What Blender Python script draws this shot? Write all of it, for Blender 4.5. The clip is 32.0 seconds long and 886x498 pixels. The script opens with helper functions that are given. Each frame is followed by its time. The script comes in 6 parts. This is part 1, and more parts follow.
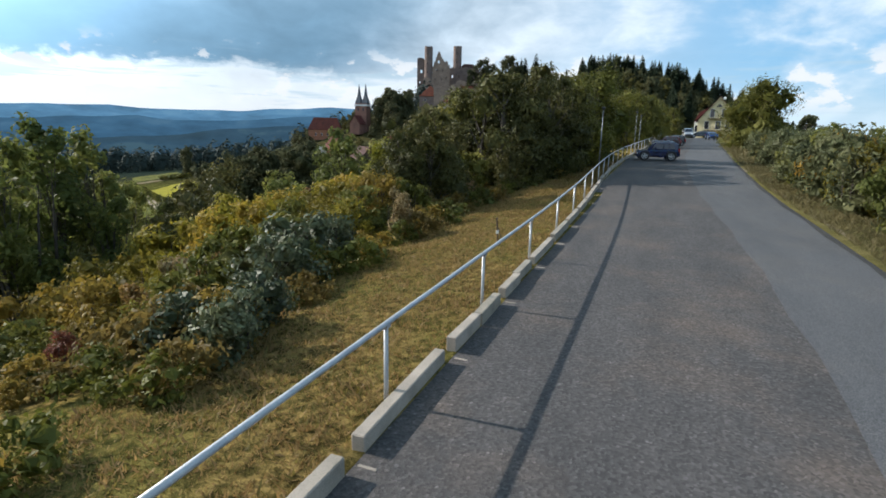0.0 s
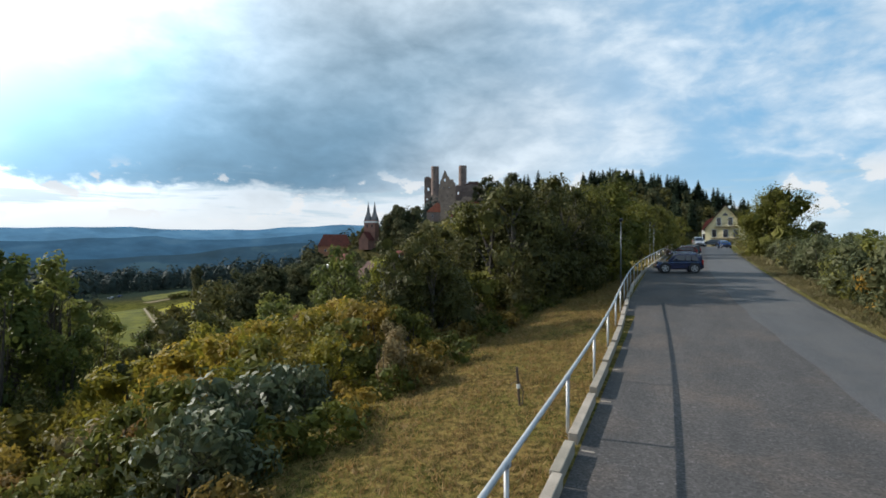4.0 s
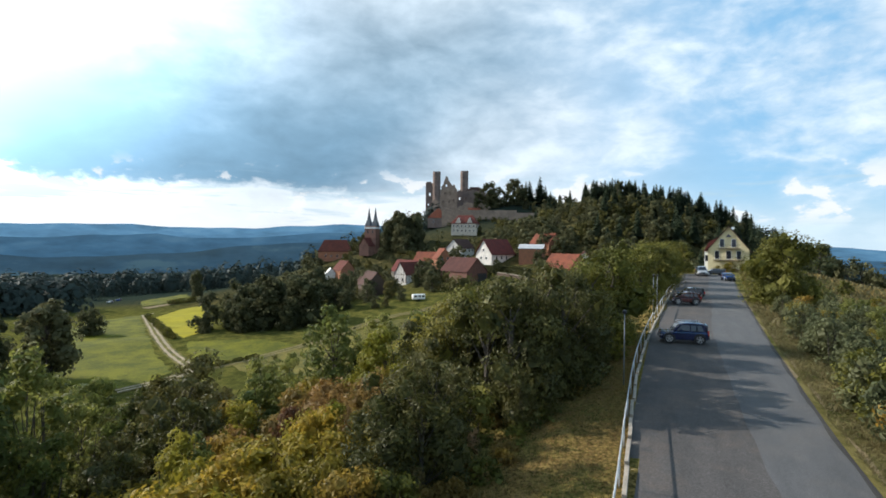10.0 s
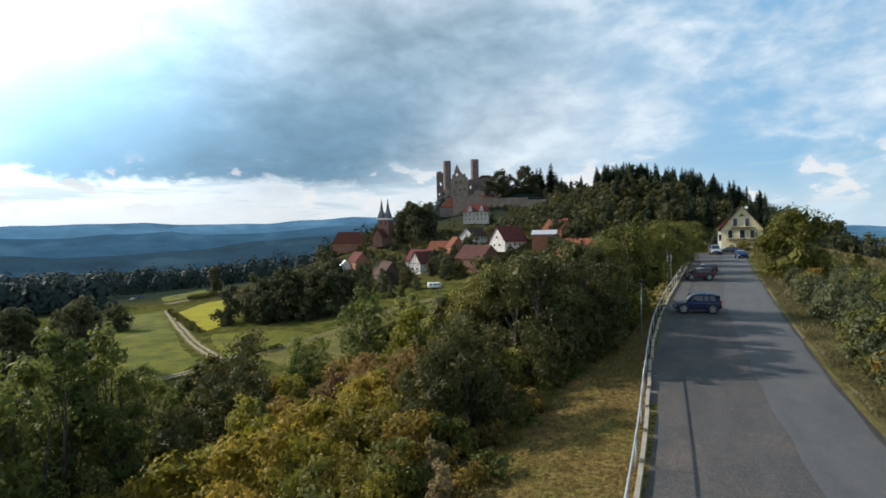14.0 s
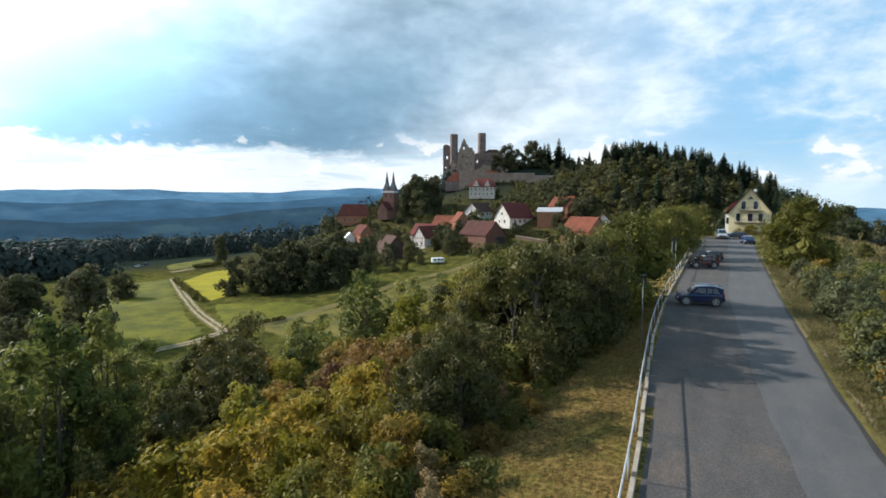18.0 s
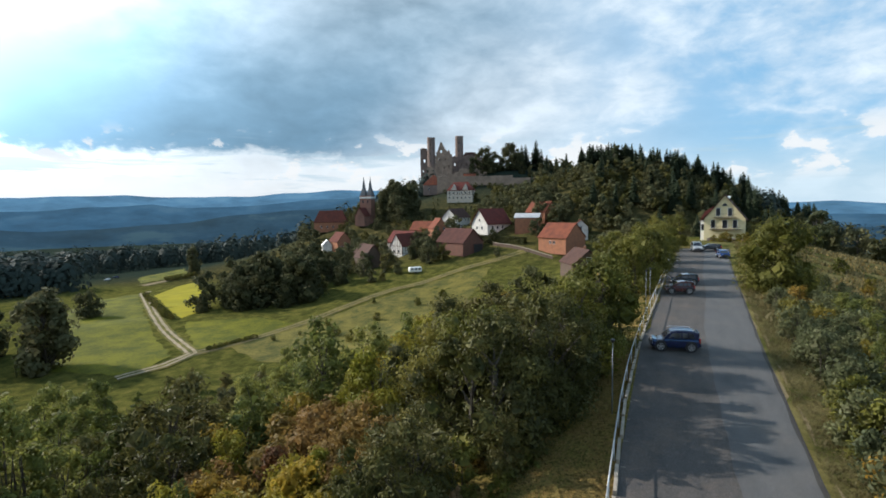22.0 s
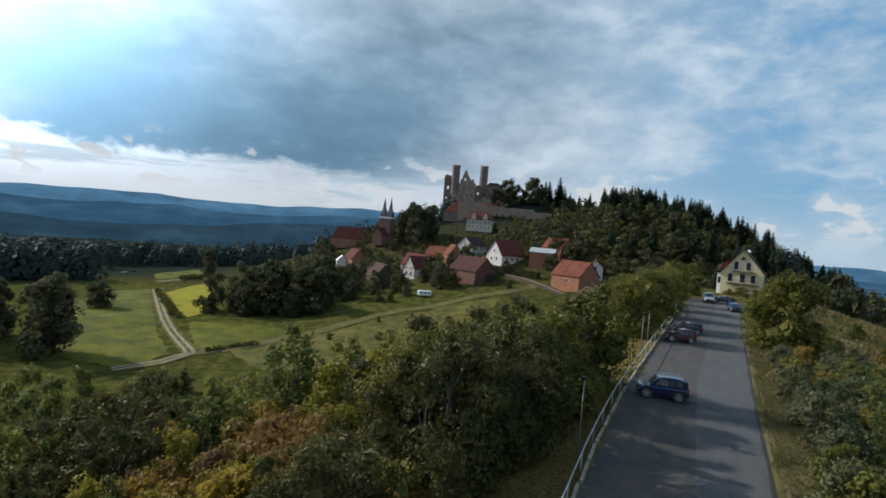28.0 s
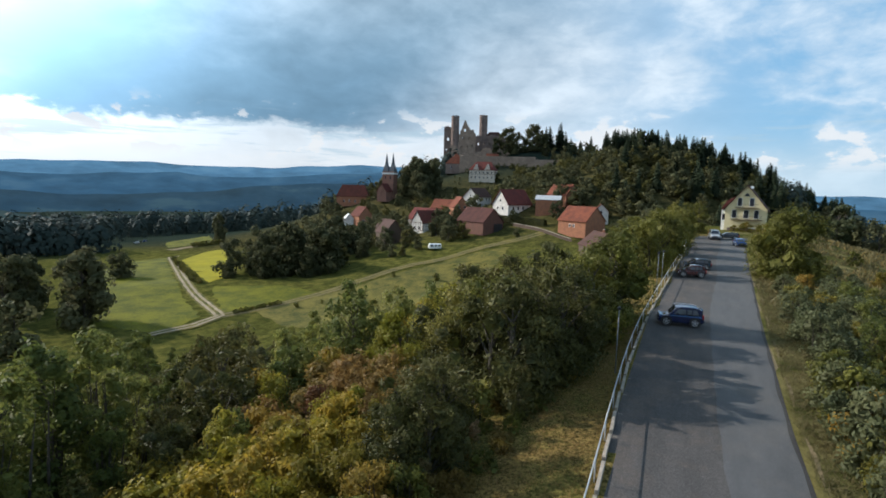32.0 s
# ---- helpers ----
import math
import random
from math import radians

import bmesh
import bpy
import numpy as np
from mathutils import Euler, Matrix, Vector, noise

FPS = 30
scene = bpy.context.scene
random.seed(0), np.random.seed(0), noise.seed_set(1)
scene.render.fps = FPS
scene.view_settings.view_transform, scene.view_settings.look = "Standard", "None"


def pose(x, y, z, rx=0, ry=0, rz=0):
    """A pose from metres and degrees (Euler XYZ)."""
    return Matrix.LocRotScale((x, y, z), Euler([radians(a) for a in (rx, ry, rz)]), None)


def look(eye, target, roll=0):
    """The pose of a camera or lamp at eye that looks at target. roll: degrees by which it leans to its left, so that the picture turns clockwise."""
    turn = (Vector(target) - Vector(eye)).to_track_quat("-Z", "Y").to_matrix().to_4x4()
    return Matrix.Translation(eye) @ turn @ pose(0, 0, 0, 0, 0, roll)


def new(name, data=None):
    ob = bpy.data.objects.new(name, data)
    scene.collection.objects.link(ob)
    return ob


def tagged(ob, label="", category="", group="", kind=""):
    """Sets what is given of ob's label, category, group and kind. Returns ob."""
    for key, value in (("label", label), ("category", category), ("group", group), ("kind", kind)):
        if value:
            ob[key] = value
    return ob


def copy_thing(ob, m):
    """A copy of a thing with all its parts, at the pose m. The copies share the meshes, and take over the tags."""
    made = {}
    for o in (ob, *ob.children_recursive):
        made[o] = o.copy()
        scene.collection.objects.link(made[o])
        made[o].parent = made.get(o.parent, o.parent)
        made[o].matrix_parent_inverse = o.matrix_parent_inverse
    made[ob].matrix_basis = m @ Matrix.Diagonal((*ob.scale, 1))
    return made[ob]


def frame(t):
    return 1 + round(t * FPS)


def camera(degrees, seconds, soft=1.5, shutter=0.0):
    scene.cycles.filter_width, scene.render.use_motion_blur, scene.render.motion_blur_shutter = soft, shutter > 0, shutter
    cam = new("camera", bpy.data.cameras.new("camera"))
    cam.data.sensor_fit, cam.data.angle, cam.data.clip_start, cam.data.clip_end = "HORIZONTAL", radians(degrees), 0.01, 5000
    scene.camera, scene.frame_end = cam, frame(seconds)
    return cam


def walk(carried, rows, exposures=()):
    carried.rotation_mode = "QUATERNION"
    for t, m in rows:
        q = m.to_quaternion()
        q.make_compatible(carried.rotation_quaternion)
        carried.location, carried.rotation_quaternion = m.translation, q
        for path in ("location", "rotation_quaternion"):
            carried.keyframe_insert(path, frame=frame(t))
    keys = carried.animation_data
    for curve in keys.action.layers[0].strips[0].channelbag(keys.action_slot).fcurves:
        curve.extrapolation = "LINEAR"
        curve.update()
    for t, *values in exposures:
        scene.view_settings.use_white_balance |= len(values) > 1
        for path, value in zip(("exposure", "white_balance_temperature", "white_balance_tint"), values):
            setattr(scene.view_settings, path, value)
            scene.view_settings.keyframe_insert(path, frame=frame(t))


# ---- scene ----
cam = camera(80.0, 32.0, soft=1.7)
PATH = [
    (0, (2.345, -1.685, 2.92), (1.606, 0.121, 2.483), 1.2),
    (0.5, (2.273, -1.454, 3.2), (1.523, 0.348, 2.776), 0.95),
    (1, (1.945, -0.779, 3.541), (1.219, 1.034, 3.111), 1.0),
    (1.5, (1.73, -0.42, 3.62), (1.0, 1.393, 3.2), -0.2),
    (2, (1.72, 0.0, 3.84), (0.953, 1.848, 3.83), -4.6),
    (2.5, (1.515, 0.63, 3.49), (0.741, 2.473, 3.557), -0.7),
    (3, (1.385, 1.47, 3.14), (0.591, 3.306, 3.147), -0.1),
    (3.5, (1.33, 1.55, 2.95), (0.534, 3.385, 2.952), 0.8),
    (5.5, (0.972, 0.751, 4.349), (0.197, 2.59, 4.219), -5.0),
    (6, (1.056, 1.106, 4.61), (0.298, 2.955, 4.516), -2.4),
    (6.5, (1.224, 1.319, 4.959), (0.461, 3.165, 4.861), -2.2),
    (7, (1.347, 1.388, 5.291), (0.605, 3.242, 5.18), 1.3),
    (7.5, (1.338, 1.65, 5.52), (0.608, 3.495, 5.269), 1.2),
    (8, (1.213, 1.914, 5.821), (0.488, 3.743, 5.46), 1.0),
    (8.5, (1.193, 1.957, 6.395), (0.445, 3.793, 6.134), 1.1),
    (9, (1.158, 1.861, 6.975), (0.375, 3.701, 6.943), 0.1),
    (9.5, (1.038, 2.138, 7.428), (0.243, 3.973, 7.4), 0.6),
    (10, (0.954, 2.804, 7.809), (0.158, 4.639, 7.791), 0.6),
    (10.5, (0.775, 3.008, 8.041), (0.001, 4.852, 8.006), 0.3),
    (11, (0.742, 2.355, 7.968), (-0.05, 4.192, 7.953), 1.1),
    (11.5, (0.76, 1.95, 7.644), (-0.049, 3.779, 7.609), 1.4),
    (12, (0.64, 1.977, 7.339), (-0.152, 3.812, 7.28), 1.5),
    (12.5, (0.529, 2.19, 7.176), (-0.243, 4.033, 7.09), 0.4),
    (13, (0.604, 1.289, 7.186), (-0.202, 3.117, 7.101), -3.9),
    (13.5, (0.844, 0.357, 7.216), (0.002, 2.171, 7.166), -1.8),
    (14, (1.025, 0.138, 7.242), (0.19, 1.954, 7.186), -1.1),
    (14.5, (0.964, 0.066, 7.327), (0.168, 1.883, 7.071), 0.4),
    (16.5, (1.412, -0.063, 7.974), (0.585, 1.75, 7.809), 1.4),
    (17, (1.357, 0.07, 7.971), (0.505, 1.874, 7.828), 0.4),
    (17.5, (1.271, 0.338, 8.039), (0.411, 2.137, 7.887), -0.0),
    (18, (1.083, 0.804, 8.149), (0.232, 2.607, 7.991), 0.2),
    (18.5, (0.902, 1.2, 8.402), (0.079, 3.015, 8.243), 0.6),
    (19, (0.762, 1.953, 8.669), (-0.041, 3.78, 8.532), -0.8),
    (19.5, (0.743, 2.203, 9.092), (-0.068, 4.027, 8.963), -0.8),
    (20, (0.818, 2.003, 9.656), (-0.006, 3.821, 9.528), -0.4),
    (20.5, (0.943, 2.141, 10.147), (0.109, 3.954, 10.019), -1.2),
    (21, (1.066, 2.491, 10.651), (0.229, 4.302, 10.509), -0.8),
    (21.5, (1.162, 3.604, 10.939), (0.359, 5.43, 10.793), -0.1),
    (22, (1.272, 4.159, 11.255), (0.486, 5.991, 11.097), -0.9),
    (22.5, (1.466, 3.952, 11.297), (0.664, 5.778, 11.153), 0.8),
    (23, (1.813, 3.117, 11.476), (0.968, 4.927, 11.373), -0.2),
    (23.5, (2.075, 2.724, 11.385), (1.212, 4.526, 11.283), -0.1),
    (24, (2.033, 2.783, 11.203), (1.168, 4.564, 10.926), 1.2),
    (24.5, (2.198, 3.011, 11.082), (1.327, 4.778, 10.735), 1.0),
    (25, (2.239, 3.637, 10.967), (1.38, 5.407, 10.604), 1.4),
    (25.5, (2.327, 4.444, 11.064), (1.466, 6.237, 10.859), 0.4),
    (27.5, (2.777, 6.092, 10.723), (1.918, 7.897, 10.671), 4.9),
    (28, (2.867, 6.036, 10.642), (2.012, 7.843, 10.585), 4.8),
    (28.5, (2.843, 5.588, 10.682), (2.003, 7.401, 10.604), 4.6),
    (29, (2.727, 4.829, 10.73), (1.902, 6.647, 10.606), 4.2),
    (29.5, (2.564, 4.08, 10.735), (1.746, 5.896, 10.559), 3.0),
    (30, (2.505, 3.29, 10.764), (1.681, 5.104, 10.593), 2.5),
    (30.5, (2.465, 2.625, 10.766), (1.637, 4.438, 10.606), 2.5),
    (31, (2.327, 1.987, 10.755), (1.5, 3.799, 10.568), 2.0),
    (31.5, (2.091, 1.278, 10.878), (1.265, 3.083, 10.636), 1.2),
    (32, (2.11, 0.905, 11.0), (1.264, 2.702, 10.763), 1.5),
]
PLAN = 1.2  # metres to one unit of the plan below
EXPOSURES = [(0, 0.04, 6290, 10.0), (1, 0.24, 6350, 10.0), (2, 0.37, 6410, 10.0), (2.6, 0.0, 6414, 10.0), (3, -0.13, 6417, 10.0), (6, -0.13, 6439, 10.0), (7, -0.13, 6446, 10.0), (8, 0.05, 6453, 10.0), (9, 0.29, 6460, 10.0), (10, 0.11, 6458, 10.0), (12, -0.05, 6455, 10.0), (14, -0.13, 6452, 10.0), (18, 0.14, 6446, 10.0), (20, 0.15, 6443, 10.0), (22, 0.0, 6440, 10.0), (23, 0.05, 6423, 10.0), (24, -0.25, 6407, 10.0), (25, 0.09, 6390, 10.0), (26, -0.2, 6323, 10.0), (28, -0.5, 6190, 10.0), (30, -0.3, 6245, 10.0), (32, -0.1, 6300, 10.0)]
walk(cam, [(t, look(Vector(eye) * PLAN, Vector(target) * PLAN, roll)) for t, eye, target, roll in PATH], EXPOSURES)

# ---- world, sun and sky ----
SUN_WAY = Vector((-1.5, -0.08, 0.87)).normalized()   # towards the sun
world = bpy.data.worlds.new("world")
scene.world = world
world.use_nodes = True


def node(tree, kind, **values):
    n = tree.nodes.new(kind)
    for key, value in values.items():
        n.inputs[key.replace("_", " ")].default_value = value
    return n


def math_node(tree, op, a, b=None, clamp=False):
    n = tree.nodes.new("ShaderNodeMath")
    n.operation, n.use_clamp = op, clamp
    for i, v in enumerate((a, b)):
        if v is None:
            continue
        if isinstance(v, (int, float)):
            n.inputs[i].default_value = v
        else:
            tree.links.new(v, n.inputs[i])
    return n.outputs[0]


def ramp(tree, value, stops):
    n = tree.nodes.new("ShaderNodeValToRGB")
    while len(n.color_ramp.elements) < len(stops):
        n.color_ramp.elements.new(0.5)
    for e, (p, c) in zip(n.color_ramp.elements, stops):
        e.position = p
        e.color = (*c, 1) if not isinstance(c, (int, float)) else (c, c, c, 1)
    tree.links.new(value, n.inputs[0])
    return n.outputs[0]


def mix_colour(tree, fac, a, b):
    n = tree.nodes.new("ShaderNodeMix")
    n.data_type = "RGBA"
    for i, v in ((0, fac), (6, a), (7, b)):
        if isinstance(v, (int, float)):
            n.inputs[i].default_value = v
        elif isinstance(v, tuple):
            n.inputs[i].default_value = (*v, 1)
        else:
            tree.links.new(v, n.inputs[i])
    return n.outputs[2]


def build_sky():
    t = world.node_tree
    t.nodes.clear()

    def fade(value, lo, hi):
        n = t.nodes.new("ShaderNodeMapRange")
        n.interpolation_type = "SMOOTHSTEP"
        n.inputs["From Min"].default_value, n.inputs["From Max"].default_value = lo, hi
        t.links.new(value, n.inputs["Value"])
        return n.outputs[0]

    def add(a, b):
        return math_node(t, "ADD", a, b)

    def times(a, b):
        return math_node(t, "MULTIPLY", a, b)

    sky = t.nodes.new("ShaderNodeTexSky")
    sky.sky_type, sky.sun_disc = "NISHITA", False
    sky.sun_elevation = math.asin(SUN_WAY.z)
    sky.sun_rotation = math.atan2(SUN_WAY.x, SUN_WAY.y)
    where = t.nodes.new("ShaderNodeTexCoord").outputs["Generated"]
    split = t.nodes.new("ShaderNodeSeparateXYZ")
    t.links.new(where, split.inputs[0])
    turn = math_node(t, "ARCTAN2", split.outputs[0], split.outputs[1])
    rise = math_node(t, "ARCSINE", split.outputs[2])
    # the clouds lie on a flat layer overhead
    up = add(math_node(t, "MAXIMUM", split.outputs[2], 0.0), 0.24)
    flat = t.nodes.new("ShaderNodeCombineXYZ")
    t.links.new(math_node(t, "DIVIDE", split.outputs[0], up), flat.inputs[0])
    t.links.new(math_node(t, "DIVIDE", split.outputs[1], up), flat.inputs[1])
    layers = []
    puffs = t.nodes.new("ShaderNodeMapping")
    puffs.inputs["Scale"].default_value = (1.0, 1.0, 2.0)
    t.links.new(where, puffs.inputs[0])
    for source, scale, detail, shift in ((flat.outputs[0], 0.8, 8.0, (3.1, 1.4, 0.0)), (puffs.outputs[0], 5.0, 8.0, (7.0, 2.0, 4.0)), (puffs.outputs[0], 15.0, 7.0, (1.0, 9.0, 2.0))):
        n = node(t, "ShaderNodeTexNoise", Scale=scale, Detail=detail, Roughness=0.55, Distortion=0.3)
        m = t.nodes.new("ShaderNodeMapping")
        m.inputs["Location"].default_value = shift
        t.links.new(source, m.inputs[0])
        t.links.new(m.outputs[0], n.inputs["Vector"])
        layers.append(math_node(t, "SUBTRACT", n.outputs[0], 0.5))
    big, middle, small = layers
    ragged = add(times(big, 0.16), add(times(middle, 0.14), times(small, 0.05)))
    # a heavy bank of cloud hangs before the sun, its lower edge ragged
    low_edge = fade(add(rise, add(times(big, 0.05), add(times(middle, 0.10), times(small, 0.08)))), 0.084, 0.106)
    top_edge = math_node(t, "SUBTRACT", 1.0, fade(add(rise, times(ragged, 1.5)), 0.20, 0.62))
    flank = math_node(t, "MULTIPLY", fade(add(turn, times(ragged, 1.6)), -1.55, -1.08), math_node(t, "SUBTRACT", 1.0, fade(add(turn, add(times(ragged, 1.5), times(rise, -0.9))), -0.76, -0.28)))
    bank = math_node(t, "MULTIPLY", math_node(t, "MULTIPLY", low_edge, top_edge), flank)
    # thinner grey veils elsewhere
    veil = times(fade(add(times(big, 0.6), times(middle, 0.5)), -0.02, 0.22), 0.36)
    dark = math_node(t, "MAXIMUM", bank, math_node(t, "MULTIPLY", veil, fade(rise, 0.10, 0.22)))
    # sky above the view darkened to cut its fill light on the land
    dark = math_node(t, "MAXIMUM", dark, times(fade(rise, 0.68, 1.1), 0.8))
    # the bank is darkest towards its flat base
    heavy = mix_colour(t, fade(rise, 0.10, 0.34), (0.19, 0.345, 0.49), (0.29, 0.47, 0.63))
    shade = mix_colour(t, dark, (0.80, 0.91, 1.0), heavy)
    glow = t.nodes.new("ShaderNodeVectorMath")
    glow.operation = "DOT_PRODUCT"
    t.links.new(where, glow.inputs[0])
    glow.inputs[1].default_value = tuple(Vector((-1.45, 0.52, 0.62)).normalized())
    near_sun = math_node(t, "POWER", math_node(t, "MAXIMUM", glow.outputs["Value"], 0.0), 24.0)
    patchy = add(times(big, 0.35), add(times(middle, 0.75), times(small, 0.45)))
    bright = add(add(times(near_sun, 4.5), 0.97), patchy)
    cloud = t.nodes.new("ShaderNodeVectorMath")
    cloud.operation = "SCALE"
    t.links.new(shade, cloud.inputs[0])
    t.links.new(bright, cloud.inputs["Scale"])
    # clear blue opens towards the right
    clear = t.nodes.new("ShaderNodeVectorMath")
    clear.operation = "SCALE"
    t.links.new(sky.outputs[0], clear.inputs[0])
    clear.inputs["Scale"].default_value = 0.15
    tinted = mix_colour(t, 0.7, clear.outputs[0], (0.15, 0.53, 0.92))
    open_sky = times(fade(turn, -0.45, 0.20), fade(add(times(big, 0.7), add(times(middle, 0.9), times(small, 0.4))), 0.20, -0.16))
    both = mix_colour(t, times(open_sky, 0.85), cloud.outputs[0], tinted)
    # bright air low over the hills, with small heaped clouds in it
    low = math_node(t, "SUBTRACT", 1.0, fade(rise, 0.015, 0.12))
    air = mix_colour(t, fade(turn, -0.5, 0.25), (0.88, 0.92, 0.94), (0.60, 0.78, 0.90))
    both = mix_colour(t, times(low, 0.75), both, air)
    # thin grey streaks across the bright gap under the bank
    thin = t.nodes.new("ShaderNodeMapping")
    thin.inputs["Scale"].default_value = (2.2, 2.2, 26.0)
    t.links.new(where, thin.inputs[0])
    streak = node(t, "ShaderNodeTexNoise", Scale=1.6, Detail=6.0, Roughness=0.6, Distortion=0.4)
    t.links.new(thin.outputs[0], streak.inputs["Vector"])
    lines = times(fade(streak.outputs[0], 0.50, 0.62), times(fade(rise, 0.02, 0.045), math_node(t, "SUBTRACT", 1.0, fade(rise, 0.10, 0.14))))
    both = mix_colour(t, times(lines, 0.6), both, (0.50, 0.68, 0.80))
    heaps = times(fade(add(middle, times(small, 0.8)), 0.06, 0.12), times(fade(rise, 0.03, 0.06), math_node(t, "SUBTRACT", 1.0, fade(rise, 0.10, 0.15))))
    both = mix_colour(t, times(heaps, 0.8), both, (0.93, 0.95, 0.96))
    back = node(t, "ShaderNodeBackground", Strength=1.0)
    t.links.new(both, back.inputs[0])
    t.links.new(back.outputs[0], t.nodes.new("ShaderNodeOutputWorld").inputs[0])


build_sky()
sun = new("sun", bpy.data.lights.new("sun", "SUN"))
sun.data.energy, sun.data.angle, sun.data.color = 6.4, radians(0.6), (1.0, 0.92, 0.82)
sun.matrix_world = look(SUN_WAY * 100, (0, 0, 0))


# ---- materials ----
def material(name, colour, other=None, rough=0.8, scale=4.0, fine=40.0, bumpy=0.2, metal=0.0, spread=0.5, island=0.0, sheer=0.0, coat=0.0, stretch=None):
    """A surface: two colours mixed by a coarse and a fine noise, with relief. island: how far pieces differ. sheer: light through leaves."""
    m = bpy.data.materials.new(name)
    m.use_nodes = True
    t = m.node_tree
    s = t.nodes["Principled BSDF"]
    s.inputs["Roughness"].default_value, s.inputs["Metallic"].default_value = rough, metal
    s.inputs["Coat Weight"].default_value = coat
    place = t.nodes.new("ShaderNodeTexCoord").outputs["Object"]
    if stretch:
        mp = t.nodes.new("ShaderNodeMapping")
        mp.inputs["Scale"].default_value = stretch
        t.links.new(place, mp.inputs[0])
        place = mp.outputs[0]
    a = node(t, "ShaderNodeTexNoise", Scale=scale, Detail=5.0, Roughness=0.6)
    b = node(t, "ShaderNodeTexNoise", Scale=fine, Detail=3.0, Roughness=0.6)
    for n in (a, b):
        t.links.new(place, n.inputs["Vector"])
    other = other or tuple(c * 0.7 for c in colour)
    mixed = math_node(t, "ADD", math_node(t, "MULTIPLY", a.outputs[0], 0.65), math_node(t, "MULTIPLY", b.outputs[0], 0.35))
    lo, hi = 0.5 - 0.25 * spread, 0.5 + 0.25 * spread
    col = ramp(t, mixed, [(lo, other), (hi, colour)])
    if island:
        g = t.nodes.new("ShaderNodeNewGeometry")
        o = t.nodes.new("ShaderNodeObjectInfo")
        r = math_node(t, "ADD", math_node(t, "MULTIPLY", g.outputs["Random Per Island"], 0.6), math_node(t, "MULTIPLY", o.outputs["Random"], 0.4))
        hsv = t.nodes.new("ShaderNodeHueSaturation")
        whole = math_node(t, "ADD", math_node(t, "MULTIPLY", o.outputs["Random"], 1.3 * island), 1 - 0.65 * island)
        t.links.new(math_node(t, "MULTIPLY", math_node(t, "ADD", math_node(t, "MULTIPLY", r, 2 * island), 1 - island), whole), hsv.inputs["Value"])
        t.links.new(math_node(t, "ADD", math_node(t, "MULTIPLY", o.outputs["Random"], -0.13 * island), 0.5 + 0.065 * island), hsv.inputs["Hue"])
        t.links.new(col, hsv.inputs["Color"])
        col = hsv.outputs[0]
    t.links.new(col, s.inputs["Base Color"])
    if bumpy:
        bp = node(t, "ShaderNodeBump", Strength=bumpy, Distance=0.02)
        t.links.new(b.outputs[0], bp.inputs["Height"])
        t.links.new(bp.outputs[0], s.inputs["Normal"])
    if sheer:
        tr = t.nodes.new("ShaderNodeBsdfTranslucent")
        t.links.new(col, tr.inputs[0])
        mx = t.nodes.new("ShaderNodeMixShader")
        mx.inputs[0].default_value = sheer
        t.links.new(s.outputs[0], mx.inputs[1])
        t.links.new(tr.outputs[0], mx.inputs[2])
        t.links.new(mx.outputs[0], t.nodes["Material Output"].inputs[0])
    return m


def leaves(name, colour, other, sheer=0.4, vary=0.3):
    m = material(name, colour, other, rough=0.6, scale=0.35, fine=3.0, bumpy=0.0, spread=0.8, island=vary, sheer=sheer)
    m.node_tree.nodes["Principled BSDF"].inputs["Specular IOR Level"].default_value = 0.18
    return m


LEAF_DARK = leaves("leaf_dark", (0.135, 0.125, 0.032), (0.026, 0.031, 0.014), sheer=0.28)
LEAF_MID = leaves("leaf_mid", (0.205, 0.19, 0.033), (0.055, 0.062, 0.018), sheer=0.34)
LEAF_LIGHT = leaves("leaf_light", (0.21, 0.22, 0.048), (0.058, 0.076, 0.026), sheer=0.45)
LEAF_ROUND = leaves("leaf_roadside", (0.165, 0.16, 0.028), (0.042, 0.05, 0.014), sheer=0.32)
LEAF_GOLD = leaves("leaf_gold", (0.35, 0.262, 0.03), (0.14, 0.122, 0.022), sheer=0.42)
LEAF_OLIVE = leaves("leaf_olive", (0.285, 0.205, 0.032), (0.11, 0.09, 0.02), sheer=0.42)
LEAF_RUST = leaves("leaf_rust", (0.235, 0.155, 0.042), (0.105, 0.078, 0.026), sheer=0.42)
LEAF_RED = leaves("leaf_red", (0.17, 0.068, 0.033), (0.09, 0.045, 0.024), sheer=0.42)
LEAF_SILVER = leaves("leaf_silver", (0.13, 0.15, 0.07), (0.036, 0.046, 0.022), sheer=0.2)
LEAF_SPRUCE = leaves("leaf_spruce", (0.045, 0.06, 0.034), (0.028, 0.04, 0.024), sheer=0.1, vary=0.15)
LEAF_YELLOW = leaves("leaf_yellow", (0.24, 0.215, 0.025), (0.13, 0.14, 0.022))
LEAF_PALE = leaves("leaf_pale", (0.135, 0.148, 0.066), (0.046, 0.054, 0.027), sheer=0.4)
LEAF_FAR = leaves("leaf_far", (0.122, 0.12, 0.056), (0.058, 0.064, 0.036), sheer=0.35, vary=0.2)
# blue raised in the far forest's base colour to stand in for haze
LEAF_HAZY_FOREST = leaves("leaf_hazy_forest", (0.04, 0.056, 0.05), (0.034, 0.048, 0.044), sheer=0.12, vary=0.06)
gloss = LEAF_SILVER.node_tree.nodes["Principled BSDF"].inputs
gloss["Roughness"].default_value, gloss["Specular IOR Level"].default_value = 0.55, 0.3
LEAF_FAR_LIGHT = leaves("leaf_far_light", (0.145, 0.128, 0.042), (0.075, 0.073, 0.028), sheer=0.38, vary=0.2)
